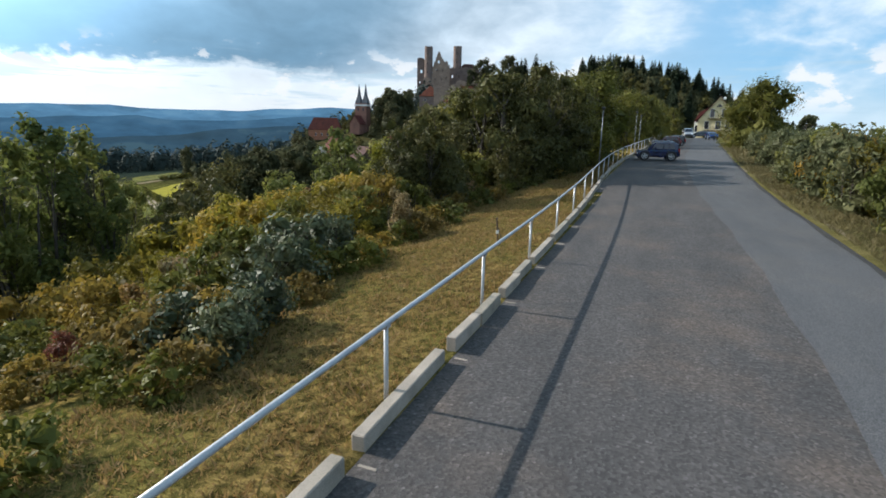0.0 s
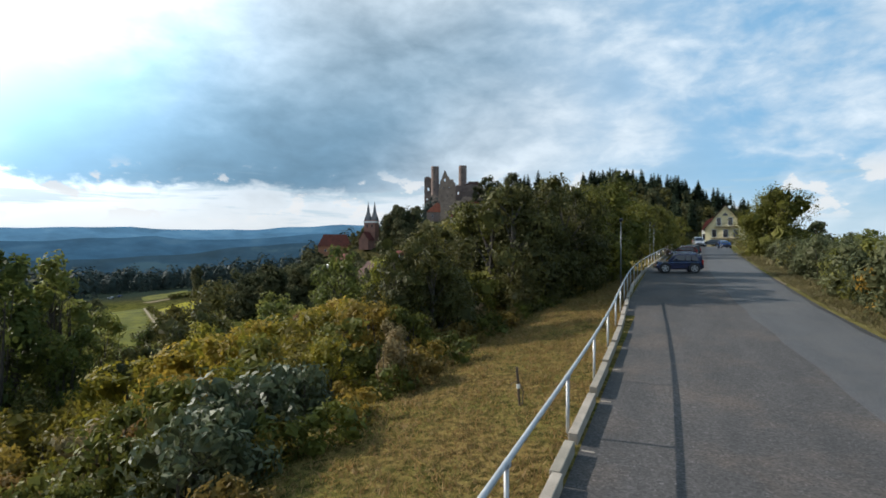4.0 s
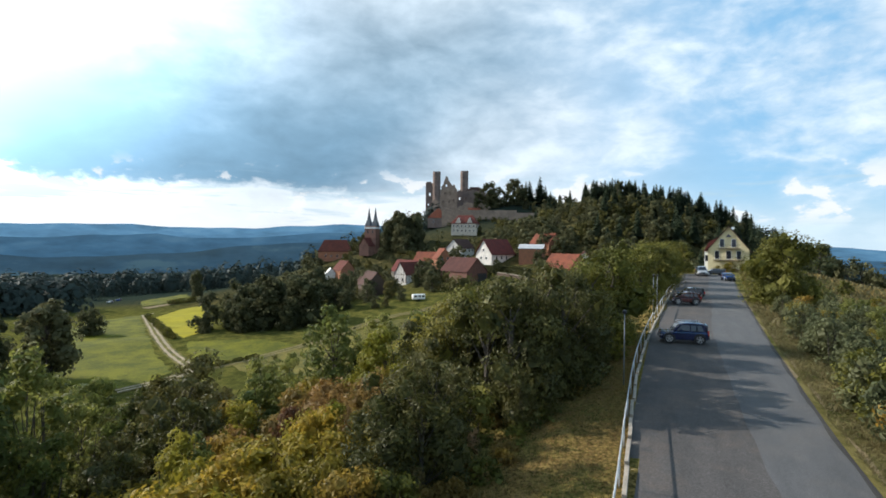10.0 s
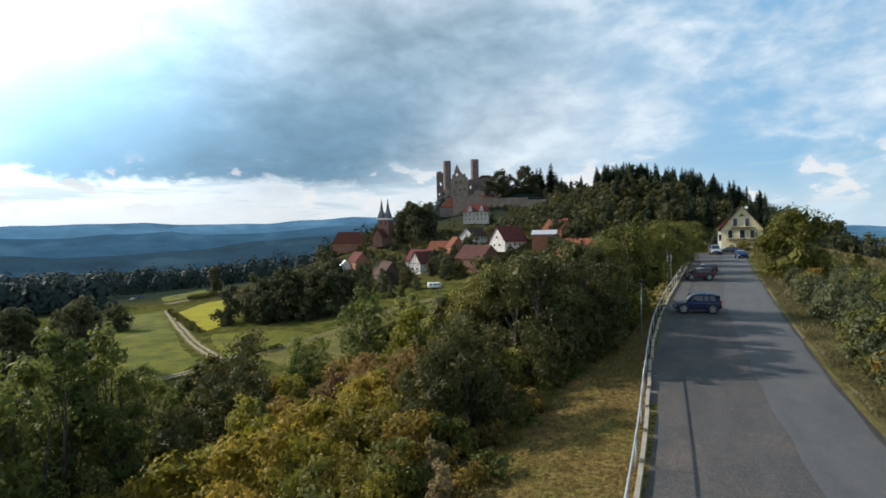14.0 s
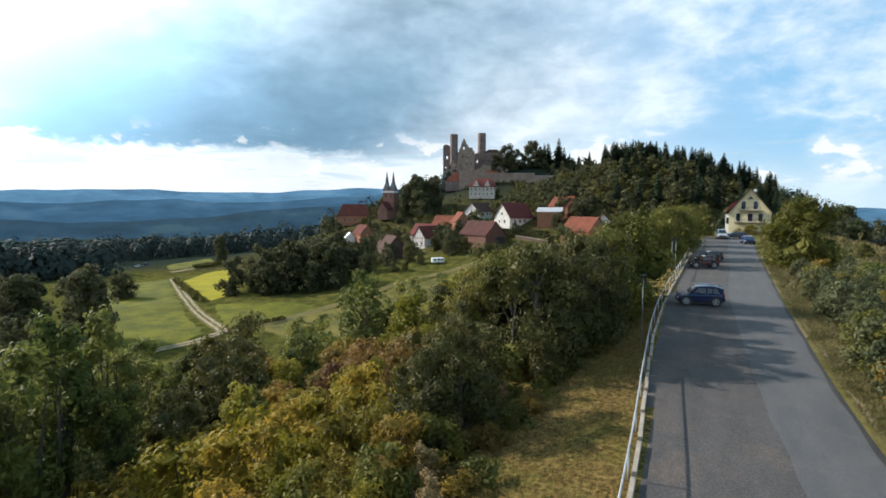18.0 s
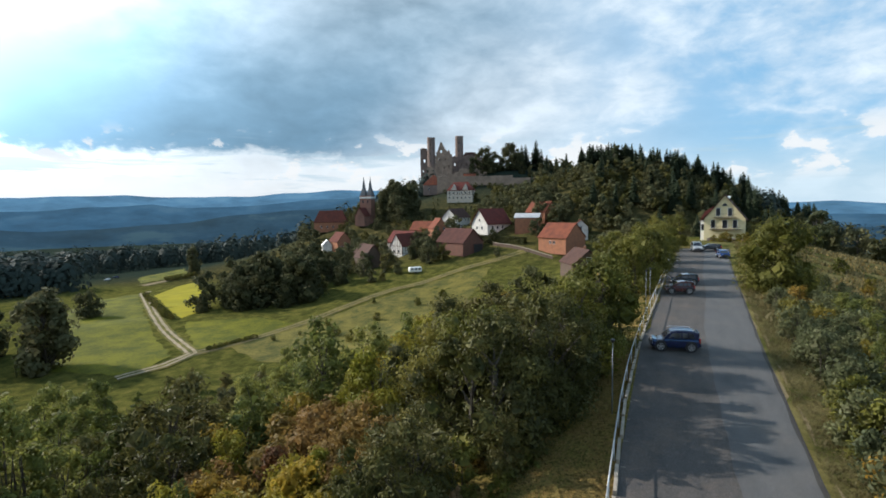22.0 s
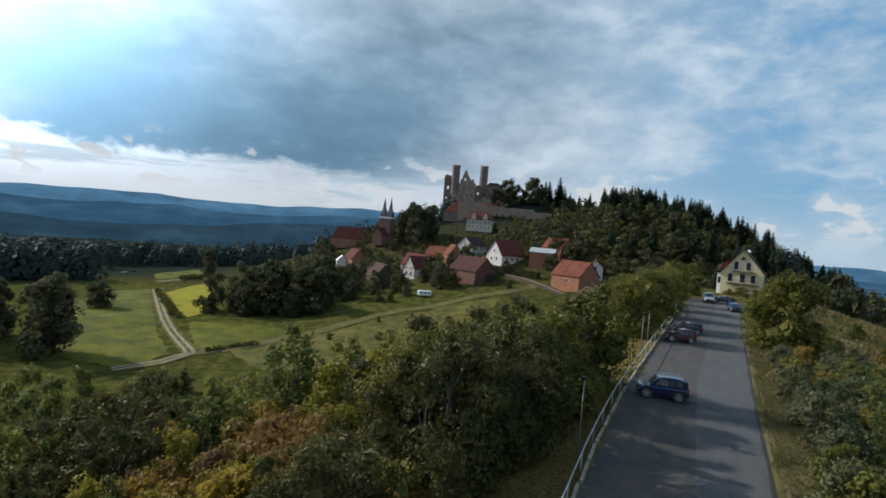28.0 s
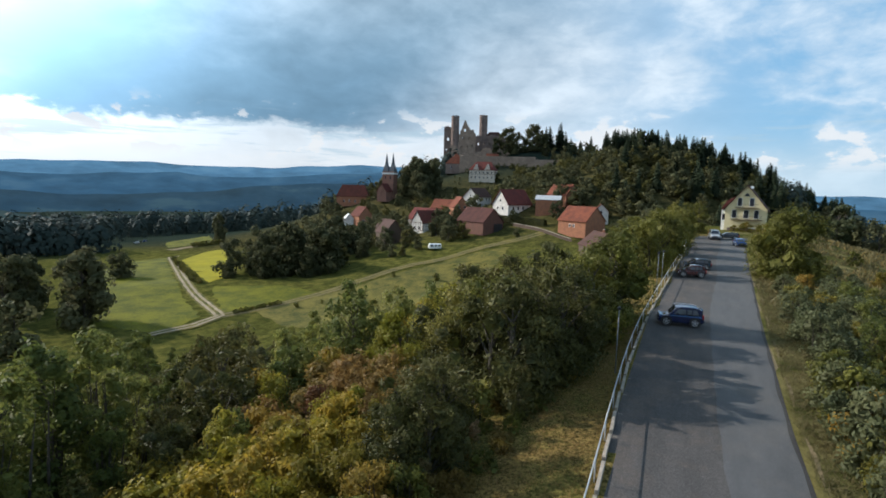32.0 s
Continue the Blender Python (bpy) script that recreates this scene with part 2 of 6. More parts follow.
for distant in (LEAF_FAR, LEAF_HAZY_FOREST, LEAF_FAR_LIGHT, LEAF_SPRUCE):
    distant.node_tree.nodes["Principled BSDF"].inputs["Specular IOR Level"].default_value = 0.03
STRAW = leaves("straw", (0.30, 0.22, 0.10), (0.20, 0.14, 0.07))
BARK = material("bark", (0.075, 0.062, 0.048), (0.036, 0.031, 0.025), rough=0.9, scale=6, fine=30, bumpy=0.8, stretch=(1, 1, 0.3))
CONCRETE = material("concrete", (0.33, 0.285, 0.23), (0.20, 0.175, 0.14), rough=0.92, scale=2.2, fine=60, bumpy=0.5, island=0.15)
STEEL = material("galvanised_steel", (0.46, 0.47, 0.47), (0.33, 0.34, 0.35), rough=0.5, metal=0.35, scale=5, fine=50, bumpy=0.05)
PLASTER_WHITE = material("white_render", (0.66, 0.64, 0.60), (0.46, 0.44, 0.41), rough=0.9, scale=0.6, fine=12, bumpy=0.1)
PLASTER_CREAM = material("cream_render", (0.62, 0.55, 0.47), (0.46, 0.41, 0.34), rough=0.9, scale=0.6, fine=12, bumpy=0.1)
PLASTER_GREY = material("grey_render", (0.36, 0.33, 0.29), (0.24, 0.22, 0.19), rough=0.9, scale=0.6, fine=12, bumpy=0.1)
PLASTER_YELLOW = material("yellow_render", (0.68, 0.60, 0.37), (0.54, 0.47, 0.28), rough=0.9, scale=0.6, fine=12, bumpy=0.1)
ROOF_RED = material("red_roof_tiles", (0.135, 0.04, 0.032), (0.08, 0.03, 0.026), rough=0.9, scale=0.5, fine=9, bumpy=0.5, island=0.1)
ROOF_BARN = material("weathered_barn_tiles", (0.085, 0.036, 0.03), (0.05, 0.024, 0.022), rough=0.9, scale=0.5, fine=9, bumpy=0.5)
ROOF_ORANGE = material("orange_roof_tiles", (0.195, 0.064, 0.037), (0.105, 0.04, 0.028), rough=0.9, scale=0.5, fine=9, bumpy=0.5)
ROOF_BROWN = material("brown_roof_tiles", (0.085, 0.045, 0.036), (0.05, 0.03, 0.026), rough=0.85, scale=0.5, fine=9, bumpy=0.5)
ROOF_GREY = material("grey_sheet_roof", (0.42, 0.43, 0.44), (0.30, 0.31, 0.33), rough=0.5, scale=0.8, fine=14, bumpy=0.2)
SLATE = material("slate", (0.10, 0.115, 0.13), (0.06, 0.07, 0.085), rough=0.55, scale=1.2, fine=18, bumpy=0.3)
BRICK_WALL = material("brick_wall", (0.34, 0.155, 0.09), (0.24, 0.115, 0.075), rough=0.9, scale=0.8, fine=16, bumpy=0.3)
BYRE_WALL = material("red_brown_boards", (0.15, 0.065, 0.045), (0.085, 0.042, 0.032), rough=0.9, scale=0.8, fine=14, bumpy=0.3, stretch=(6, 6, 0.4))
SANDSTONE = material("castle_stone", (0.25, 0.19, 0.165), (0.13, 0.10, 0.09), rough=0.95, scale=0.25, fine=2.2, bumpy=0.6, spread=0.7)
STONE_PALE = material("pale_castle_stone", (0.37, 0.275, 0.21), (0.19, 0.145, 0.115), rough=0.95, scale=0.25, fine=2.2, bumpy=0.6, spread=0.7)
STONE_RED = material("red_church_stone", (0.30, 0.16, 0.12), (0.19, 0.105, 0.085), rough=0.95, scale=0.3, fine=2.5, bumpy=0.5)
TIMBER = material("dark_timber", (0.09, 0.055, 0.035), (0.05, 0.035, 0.025), rough=0.8, scale=2, fine=30, bumpy=0.3)
GLASS_DARK = material("window_glass", (0.03, 0.035, 0.045), (0.02, 0.02, 0.03), rough=0.08, bumpy=0.0, coat=0.5)
WHITE_PAINT = material("white_paint", (0.80, 0.80, 0.78), (0.70, 0.70, 0.68), rough=0.5, bumpy=0.0)
DARK_METAL = material("dark_metal", (0.06, 0.06, 0.065), (0.04, 0.04, 0.045), rough=0.5, metal=0.5, bumpy=0.0)
RUBBER = material("rubber", (0.025, 0.025, 0.026), (0.015, 0.015, 0.016), rough=0.85, fine=80, bumpy=0.2)
ALLOY = material("alloy", (0.55, 0.56, 0.58), (0.45, 0.46, 0.48), rough=0.3, metal=0.9, bumpy=0.0)
LAMP_GLASS = material("headlamp_glass", (0.75, 0.77, 0.8), (0.6, 0.62, 0.65), rough=0.1, bumpy=0.0, coat=0.8)
TAIL_RED = material("tail_lamp", (0.35, 0.02, 0.02), (0.25, 0.015, 0.015), rough=0.2, bumpy=0.0, coat=0.6)
PAINT_NAVY = material("navy_paint", (0.007, 0.018, 0.08), (0.006, 0.014, 0.06), rough=0.25, bumpy=0.0, coat=1.0, metal=0.3)
PAINT_MAROON = material("maroon_paint", (0.09, 0.022, 0.022), (0.07, 0.018, 0.018), rough=0.25, bumpy=0.0, coat=1.0, metal=0.3)
PAINT_GREY = material("dark_grey_paint", (0.035, 0.042, 0.052), (0.03, 0.035, 0.045), rough=0.25, bumpy=0.0, coat=1.0, metal=0.3)
PAINT_SILVER = material("silver_paint", (0.50, 0.50, 0.50), (0.42, 0.42, 0.43), rough=0.3, bumpy=0.0, coat=1.0, metal=0.4)
PAINT_WHITE = material("white_car_paint", (0.78, 0.78, 0.78), (0.70, 0.70, 0.70), rough=0.3, bumpy=0.0, coat=1.0)
PAINT_BLUE = material("blue_paint", (0.015, 0.06, 0.22), (0.012, 0.05, 0.18), rough=0.25, bumpy=0.0, coat=1.0, metal=0.3)
SIGN_BLUE = material("blue_sign_face", (0.20, 0.29, 0.36), (0.15, 0.22, 0.28), rough=0.4, bumpy=0.0)
POLE_GREY = material("grey_pole_paint", (0.22, 0.23, 0.24), (0.15, 0.16, 0.17), rough=0.5, bumpy=0.0, metal=0.3)
PLASTIC_BLACK = material("black_plastic", (0.02, 0.02, 0.022), (0.015, 0.015, 0.016), rough=0.6, bumpy=0.0)

for tiled in (ROOF_RED, ROOF_ORANGE, ROOF_BROWN, ROOF_BARN, SANDSTONE, STONE_PALE, STONE_RED, BRICK_WALL):
    tiled.node_tree.nodes["Principled BSDF"].inputs["Specular IOR Level"].default_value = 0.12


# ---- builders ----
class Shape:
    """Gathers corners and faces of one mesh."""

    def __init__(self):
        self.v, self.f = [], []

    def add(self, verts, faces):
        n = len(self.v)
        self.v += [tuple(p) for p in verts]
        self.f += [tuple(n + i for i in f) for f in faces]
        return self

    def box(self, c, s, m=None):
        x, y, z = (k / 2 for k in s)
        pts = [Vector((c[0] + i * x, c[1] + j * y, c[2] + k * z)) for k in (-1, 1) for j in (-1, 1) for i in (-1, 1)]
        if m is not None:
            pts = [m @ p for p in pts]
        return self.add(pts, [(0, 2, 3, 1), (4, 5, 7, 6), (0, 1, 5, 4), (2, 6, 7, 3), (0, 4, 6, 2), (1, 3, 7, 5)])

    def chamfer(self, c, s, b):
        """A box with cut edges."""
        pts, x, y, z = [], s[0] / 2, s[1] / 2, s[2] / 2
        for k in (-1, 1):
            for j in (-1, 1):
                for i in (-1, 1):
                    pts += [(c[0] + i * (x - b), c[1] + j * (y - b), c[2] + k * z), (c[0] + i * (x - b), c[1] + j * y, c[2] + k * (z - b)),
                            (c[0] + i * x, c[1] + j * (y - b), c[2] + k * (z - b))]
        q = lambda a, w: 3 * a + w  # noqa: E731
        f = [(q(0, 0), q(2, 0), q(3, 0), q(1, 0)), (q(4, 0), q(5, 0), q(7, 0), q(6, 0)), (q(0, 1), q(1, 1), q(5, 1), q(4, 1)),
             (q(2, 1), q(6, 1), q(7, 1), q(3, 1)), (q(0, 2), q(4, 2), q(6, 2), q(2, 2)), (q(1, 2), q(3, 2), q(7, 2), q(5, 2))]
        for a, b2 in ((0, 1), (2, 3), (4, 5), (6, 7)):
            f.append((q(a, 0), q(b2, 0), q(b2, 1), q(a, 1)))
        for a, b2 in ((0, 2), (1, 3), (4, 6), (5, 7)):
            f.append((q(a, 0), q(b2, 0), q(b2, 2), q(a, 2)))
        for a, b2 in ((0, 4), (1, 5), (2, 6), (3, 7)):
            f.append((q(a, 1), q(b2, 1), q(b2, 2), q(a, 2)))
        f += [(q(a, 0), q(a, 1), q(a, 2)) for a in range(8)]
        return self.add(pts, f)

    def tube(self, pts, radii, n=8, cap=True):
        pts = [Vector(p) for p in pts]
        rings = []
        for i, p in enumerate(pts):
            way = (pts[min(i + 1, len(pts) - 1)] - pts[max(i - 1, 0)]).normalized()
            a = way.orthogonal().normalized() if abs(way.z) > 0.95 else way.cross(Vector((0, 0, 1))).normalized()
            b = way.cross(a)
            r = radii[i] if isinstance(radii, (list, tuple)) else radii
            rings.append([p + (a * math.cos(2 * math.pi * k / n) + b * math.sin(2 * math.pi * k / n)) * r for k in range(n)])
        faces = [(i * n + k, i * n + (k + 1) % n, (i + 1) * n + (k + 1) % n, (i + 1) * n + k) for i in range(len(pts) - 1) for k in range(n)]
        if cap:
            faces += [tuple(reversed(range(n))), tuple((len(pts) - 1) * n + k for k in range(n))]
        return self.add([p for r in rings for p in r], faces)

    def loft(self, rings):
        """Skins closed rings of equal length, with caps."""
        n = len(rings[0])
        f = [(i * n + k, i * n + (k + 1) % n, (i + 1) * n + (k + 1) % n, (i + 1) * n + k) for i in range(len(rings) - 1) for k in range(n)]
        f += [tuple(reversed(range(n))), tuple((len(rings) - 1) * n + k for k in range(n))]
        return self.add([p for r in rings for p in r], f)

    def mesh(self, name, mat, smooth=False):
        me = bpy.data.meshes.new(name)
        me.from_pydata(self.v, [], self.f)
        bm = bmesh.new()
        bm.from_mesh(me)
        bmesh.ops.recalc_face_normals(bm, faces=bm.faces)
        bm.to_mesh(me)
        bm.free()
        me.materials.append(mat)
        if smooth:
            me.shade_smooth()
        return me


def part(name, shape, mat, parent, label="", smooth=False, kind=""):
    ob = new(name, shape.mesh(name, mat, smooth) if isinstance(shape, Shape) else shape)
    if not isinstance(shape, Shape) and not shape.materials:
        shape.materials.append(mat)
    ob.parent = parent
    return tagged(ob, label, kind=kind)


def thing(name, label, category, m, group="", kind=""):
    ob = new(name)
    ob.empty_display_size = 0.3
    ob.matrix_basis = m
    return tagged(ob, label, category, group, kind)


def quad_mesh(name, verts, sides, mat):
    """A mesh of loose cards from an array of corners, sides corners each."""
    n = len(verts) // sides
    me = bpy.data.meshes.new(name)
    me.vertices.add(len(verts))
    me.vertices.foreach_set("co", np.ascontiguousarray(verts, np.float32).ravel())
    me.loops.add(n * sides)
    me.loops.foreach_set("vertex_index", np.arange(n * sides, dtype=np.int32))
    me.polygons.add(n)
    me.polygons.foreach_set("loop_start", np.arange(0, n * sides, sides, dtype=np.int32))
    me.update(calc_edges=True)
    me.materials.append(mat)
    return me


def leaf_cards(rng, centres, out, size, droop=0.0, wild=0.42, wide=0.42):
    """Pointed leaf cards at the centres, facing roughly outwards."""
    n = len(centres)
    nrm = out + rng.normal(0, wild, (n, 3))
    nrm /= np.linalg.norm(nrm, axis=1)[:, None] + 1e-9
    a = rng.normal(0, 1, (n, 3))
    a[:, 2] -= droop
    a -= nrm * (a * nrm).sum(1)[:, None]
    a /= np.linalg.norm(a, axis=1)[:, None] + 1e-9
    b = np.cross(nrm, a)
    s = (size * rng.uniform(0.6, 1.3, n))[:, None]
    bend = nrm * s * 0.18
    return np.stack([centres - a * s, centres + b * s * wide + bend, centres + a * s, centres - b * s * wide + bend], 1).reshape(-1, 3)

# ---- the lie of the land ----
KERB_Y = (-60, 0, 15, 25, 36, 47, 67, 93, 112, 140)
KERB_X = (0.6, 0, 0, -0.42, -0.72, -0.45, 0.5, 1.7, 2.9, 4.5)
EDGE_X = (7.6, 6.9, 6.9, 6.7, 7.1, 7.5, 8.5, 9.8, 11.4, 14)


def smooth_line(y, ys, xs):
    """A soft line through the road's bends."""
    y = np.asarray(y, float)
    return sum(np.interp(y + d, ys, xs) for d in (-5, -2.5, 0, 2.5, 5)) / 5


def kerb_x(y):
    return smooth_line(y, KERB_Y, KERB_X)


def edge_x(y):
    return smooth_line(y, KERB_Y, EDGE_X)


def road_z(y):
    y = np.asarray(y, float)
    return 0.0245 * (np.clip(y, -80, 112) - 4.5) - 0.025 * np.clip(y - 112, 0, 60)


def bump(x, y, cx, cy, s):
    return np.exp(-((x - cx) ** 2 + (y - cy) ** 2) / (2 * s * s))


def land(x, y):
    """Height of the ground, the road's bed included."""
    x, y = np.asarray(x, float), np.asarray(y, float)
    valley = (-25.5 + 47.5 * bump(x, y, -150, 450, 75) - 15 * bump(x, y, -60, 370, 75) + 8 * bump(x, y, -75, 215, 60)
              + 53 * bump(x, y, -30, 305, 62) + 47 * bump(x, y, -60, 480, 80) + 19 * bump(x, y, -205, 330, 50) + 1 * bump(x, y, -172, 430, 38) + 6 * bump(x, y, 30, 318, 42) - 9 * bump(x, y, -99, 421, 26))
    far = np.hypot(x + 60, y - 200)
    valley = valley - 105 * np.clip((far - 330) / 700, 0, 1) ** 1.3 - 0.03 * np.clip(-x - 150, 0, 250)
    left, right = kerb_x(y) - x, x - edge_x(y)
    fall = road_z(y) - 0.09 * np.clip(left, 0, 3) - 0.2 * np.clip(left - 3, 0, 3.5) - 0.42 * np.clip(left - 6, 0, 90)
    fall = fall - 0.05 * np.clip(right, 0, 2) - 0.2 * np.clip(right - 2, 0, 300)
    fall = fall - 0.3 * np.clip(y - 185, 0, 200) - 0.1 * np.clip(-40 - y, 0, 300)
    fall = fall + 3.0 * bump(x, y, 27, 112, 16) * np.clip(right / 10, 0, 1)
    k = 4.0
    rim = 1 / (1 + np.exp(np.clip((fall - valley) / k, -40, 40)))
    blend = np.maximum(fall, valley) + k * np.log1p(np.exp(-np.abs(fall - valley) / k)) * np.clip(left / 20, 0, 1)
    wave = 0.35 * np.sin(x / 9.0 + 1.3 * np.sin(y / 13.0)) + 0.3 * np.sin(y / 7.0 + 2 * np.sin(x / 11.0))
    off_road = np.clip(np.maximum(left - 5, right - 4) / 6, 0, 1)
    return blend + wave * off_road


def spot(x, y, up=0.0):
    return Vector((x, y, float(land(x, y)) + up))

# ---- ground, road, verge ----
def spaced(inner, outer, count, power):
    """Steps that widen outwards from zero to outer."""
    u = np.linspace(0, 1, count)
    return inner * u * count + (outer - inner * count) * u ** power


def ground_material():
    m = bpy.data.materials.new("grassland")
    m.use_nodes = True
    t = m.node_tree
    s = t.nodes["Principled BSDF"]
    s.inputs["Roughness"].default_value = 0.95
    s.inputs["Specular IOR Level"].default_value = 0.0
    place = t.nodes.new("ShaderNodeTexCoord").outputs["Object"]
    noises = []
    for sc, de in ((0.02, 4.0), (0.35, 5.0), (6.0, 4.0), (45.0, 3.0)):
        n = node(t, "ShaderNodeTexNoise", Scale=sc, Detail=de, Roughness=0.6)
        t.links.new(place, n.inputs["Vector"])
        noises.append(n.outputs[0])
    lush = ramp(t, noises[1], [(0.38, (0.046, 0.052, 0.015)), (0.62, (0.105, 0.1, 0.026))])
    dry = ramp(t, noises[2], [(0.40, (0.075, 0.058, 0.02)), (0.60, (0.265, 0.185, 0.066))])
    tired = ramp(t, noises[2], [(0.40, (0.055, 0.058, 0.016)), (0.60, (0.17, 0.15, 0.042))])
    dry = mix_colour(t, ramp(t, noises[1], [(0.44, 0.0), (0.58, 0.8)]), dry, tired)
    # dry mown grass along the road, lush in the valley
    xyz = t.nodes.new("ShaderNodeSeparateXYZ")
    t.links.new(place, xyz.inputs[0])
    left = math_node(t, "MULTIPLY", math_node(t, "ADD", xyz.outputs[0], 9.0), -0.05)
    ahead = math_node(t, "MULTIPLY", math_node(t, "ADD", xyz.outputs[1], -150.0), 0.03)
    valley = ramp(t, math_node(t, "ADD", math_node(t, "MAXIMUM", left, ahead), math_node(t, "MULTIPLY", noises[1], 0.5)), [(0.25, 0.0), (0.75, 1.0)])
    # paler meadow over the hill beyond the lane
    pale = ramp(t, noises[1], [(0.38, (0.062, 0.066, 0.02)), (0.62, (0.165, 0.142, 0.06))])
    beyond = ramp(t, math_node(t, "MULTIPLY", math_node(t, "ADD", xyz.outputs[0], -5.5), 0.5), [(0.1, 0.0), (0.9, 1.0)])
    dry = mix_colour(t, beyond, dry, pale)
    # browner, thinner grass round the village
    thin = ramp(t, noises[1], [(0.38, (0.032, 0.033, 0.014)), (0.62, (0.085, 0.072, 0.03))])
    up_hill = ramp(t, math_node(t, "MULTIPLY", math_node(t, "ADD", xyz.outputs[1], -180.0), 0.02), [(0.1, 0.0), (0.9, 1.0)])
    lush = mix_colour(t, up_hill, lush, thin)
    col = mix_colour(t, valley, dry, lush)
    worn = ramp(t, noises[1], [(0.60, 0.0), (0.74, 1.0)])
    col = mix_colour(t, math_node(t, "MULTIPLY", worn, 0.35), col, (0.19, 0.145, 0.06))
    # dark wooded floor far off
    away = t.nodes.new("ShaderNodeVectorMath")
    away.operation = "DISTANCE"
    t.links.new(place, away.inputs[0])
    away.inputs[1].default_value = (-60, 160, -20)
    deep = ramp(t, math_node(t, "MULTIPLY", away.outputs["Value"], 0.001), [(0.20, 0.0), (0.27, 1.0)])
    col = mix_colour(t, deep, col, (0.024, 0.034, 0.026))
    fine = ramp(t, noises[3], [(0.3, 0.62), (0.7, 1.2)])
    mul = t.nodes.new("ShaderNodeMix")
    mul.data_type, mul.blend_type = "RGBA", "MULTIPLY"
    mul.inputs[0].default_value = 1.0
    t.links.new(col, mul.inputs[6])
    t.links.new(fine, mul.inputs[7])
    t.links.new(mul.outputs[2], s.inputs["Base Color"])
    bp = node(t, "ShaderNodeBump", Strength=0.9, Distance=0.06)
    t.links.new(math_node(t, "ADD", noises[2], noises[3]), bp.inputs["Height"])
    t.links.new(bp.outputs[0], s.inputs["Normal"])
    return m


GRASS = ground_material()
MEADOW = material("meadow_grass", (0.112, 0.112, 0.006), (0.05, 0.058, 0.005), rough=0.95, scale=0.14, fine=1.6, bumpy=0.9, spread=0.36)
PASTURE = material("dry_pasture", (0.132, 0.112, 0.026), (0.05, 0.054, 0.014), rough=0.95, scale=0.2, fine=1.5, bumpy=0.9, spread=0.36)
MUSTARD = material("yellow_field_crop", (0.245, 0.215, 0.006), (0.175, 0.16, 0.006), rough=0.95, scale=0.15, fine=1.5, bumpy=0.5)
TRACK = material("gravel_track", (0.30, 0.25, 0.18), (0.17, 0.14, 0.085), rough=0.95, scale=0.5, fine=9, bumpy=0.5)
DIRT = material("bare_dirt", (0.19, 0.145, 0.085), (0.12, 0.10, 0.055), rough=0.95, scale=1.2, fine=20, bumpy=0.6)


for natural in (MEADOW, PASTURE, MUSTARD, TRACK, DIRT):
    natural.node_tree.nodes["Principled BSDF"].inputs["Specular IOR Level"].default_value = 0.1


def grid_mesh(name, xs, ys, height, mat):
    gx, gy = np.meshgrid(xs, ys)
    co = np.stack([gx, gy, height(gx, gy)], -1).reshape(-1, 3)
    nx, ny = len(xs), len(ys)
    i = np.arange(nx * ny).reshape(ny, nx)
    quads = np.stack([i[:-1, :-1], i[:-1, 1:], i[1:, 1:], i[1:, :-1]], -1).reshape(-1, 4)
    me = bpy.data.meshes.new(name)
    me.from_pydata(co.tolist(), [], quads.tolist())
    me.materials.append(mat)
    me.shade_smooth()
    return me


side_x = spaced(0.5, 4000, 130, 4.2)
side_y = spaced(0.8, 4000, 150, 4.2)
ground_xs = np.unique(np.concatenate([-side_x, side_x]))
ground_ys = np.unique(np.concatenate([-side_y * 0.9, side_y]))


def bed(x, y):
    """The land, sunk a little under the road."""
    inside = (x > kerb_x(y) + 0.3) & (x < edge_x(y) - 0.3) & (y < 118) & (y > -70)
    return land(x, y) - np.where(inside, 0.35, 0.0)


bed_heights = bed(*np.meshgrid(ground_xs, ground_ys))


def lay(x, y):
    """Height of the ground sheet itself."""
    i = int(np.clip(np.searchsorted(ground_xs, x) - 1, 0, len(ground_xs) - 2))
    j = int(np.clip(np.searchsorted(ground_ys, y) - 1, 0, len(ground_ys) - 2))
    u = (x - ground_xs[i]) / (ground_xs[i + 1] - ground_xs[i])
    v = (y - ground_ys[j]) / (ground_ys[j + 1] - ground_ys[j])
    h = bed_heights
    return float((h[j, i] * (1 - u) + h[j, i + 1] * u) * (1 - v) + (h[j + 1, i] * (1 - u) + h[j + 1, i + 1] * u) * v)


tagged(new("ground", grid_mesh("ground", ground_xs, ground_ys, bed, GRASS)), "hilly grassland falling from the road into a valley", "ground", kind="structure")


def strip(name, ys, left, right, steps, lift, mat, label, category):
    """A band of ground between two lines, laid on the land."""
    s = Shape()
    n = len(ys)
    for y in ys:
        a, b = float(left(y)), float(right(y))
        for k in range(steps + 1):
            x = a + (b - a) * k / steps
            s.v.append((x, y, float(road_z(y)) + lift))
    w = steps + 1
    s.f += [(i * w + k, i * w + k + 1, (i + 1) * w + k + 1, (i + 1) * w + k) for i in range(n - 1) for k in range(steps)]
    return tagged(part(name, s, mat, None, smooth=True), label, category, kind="structure")


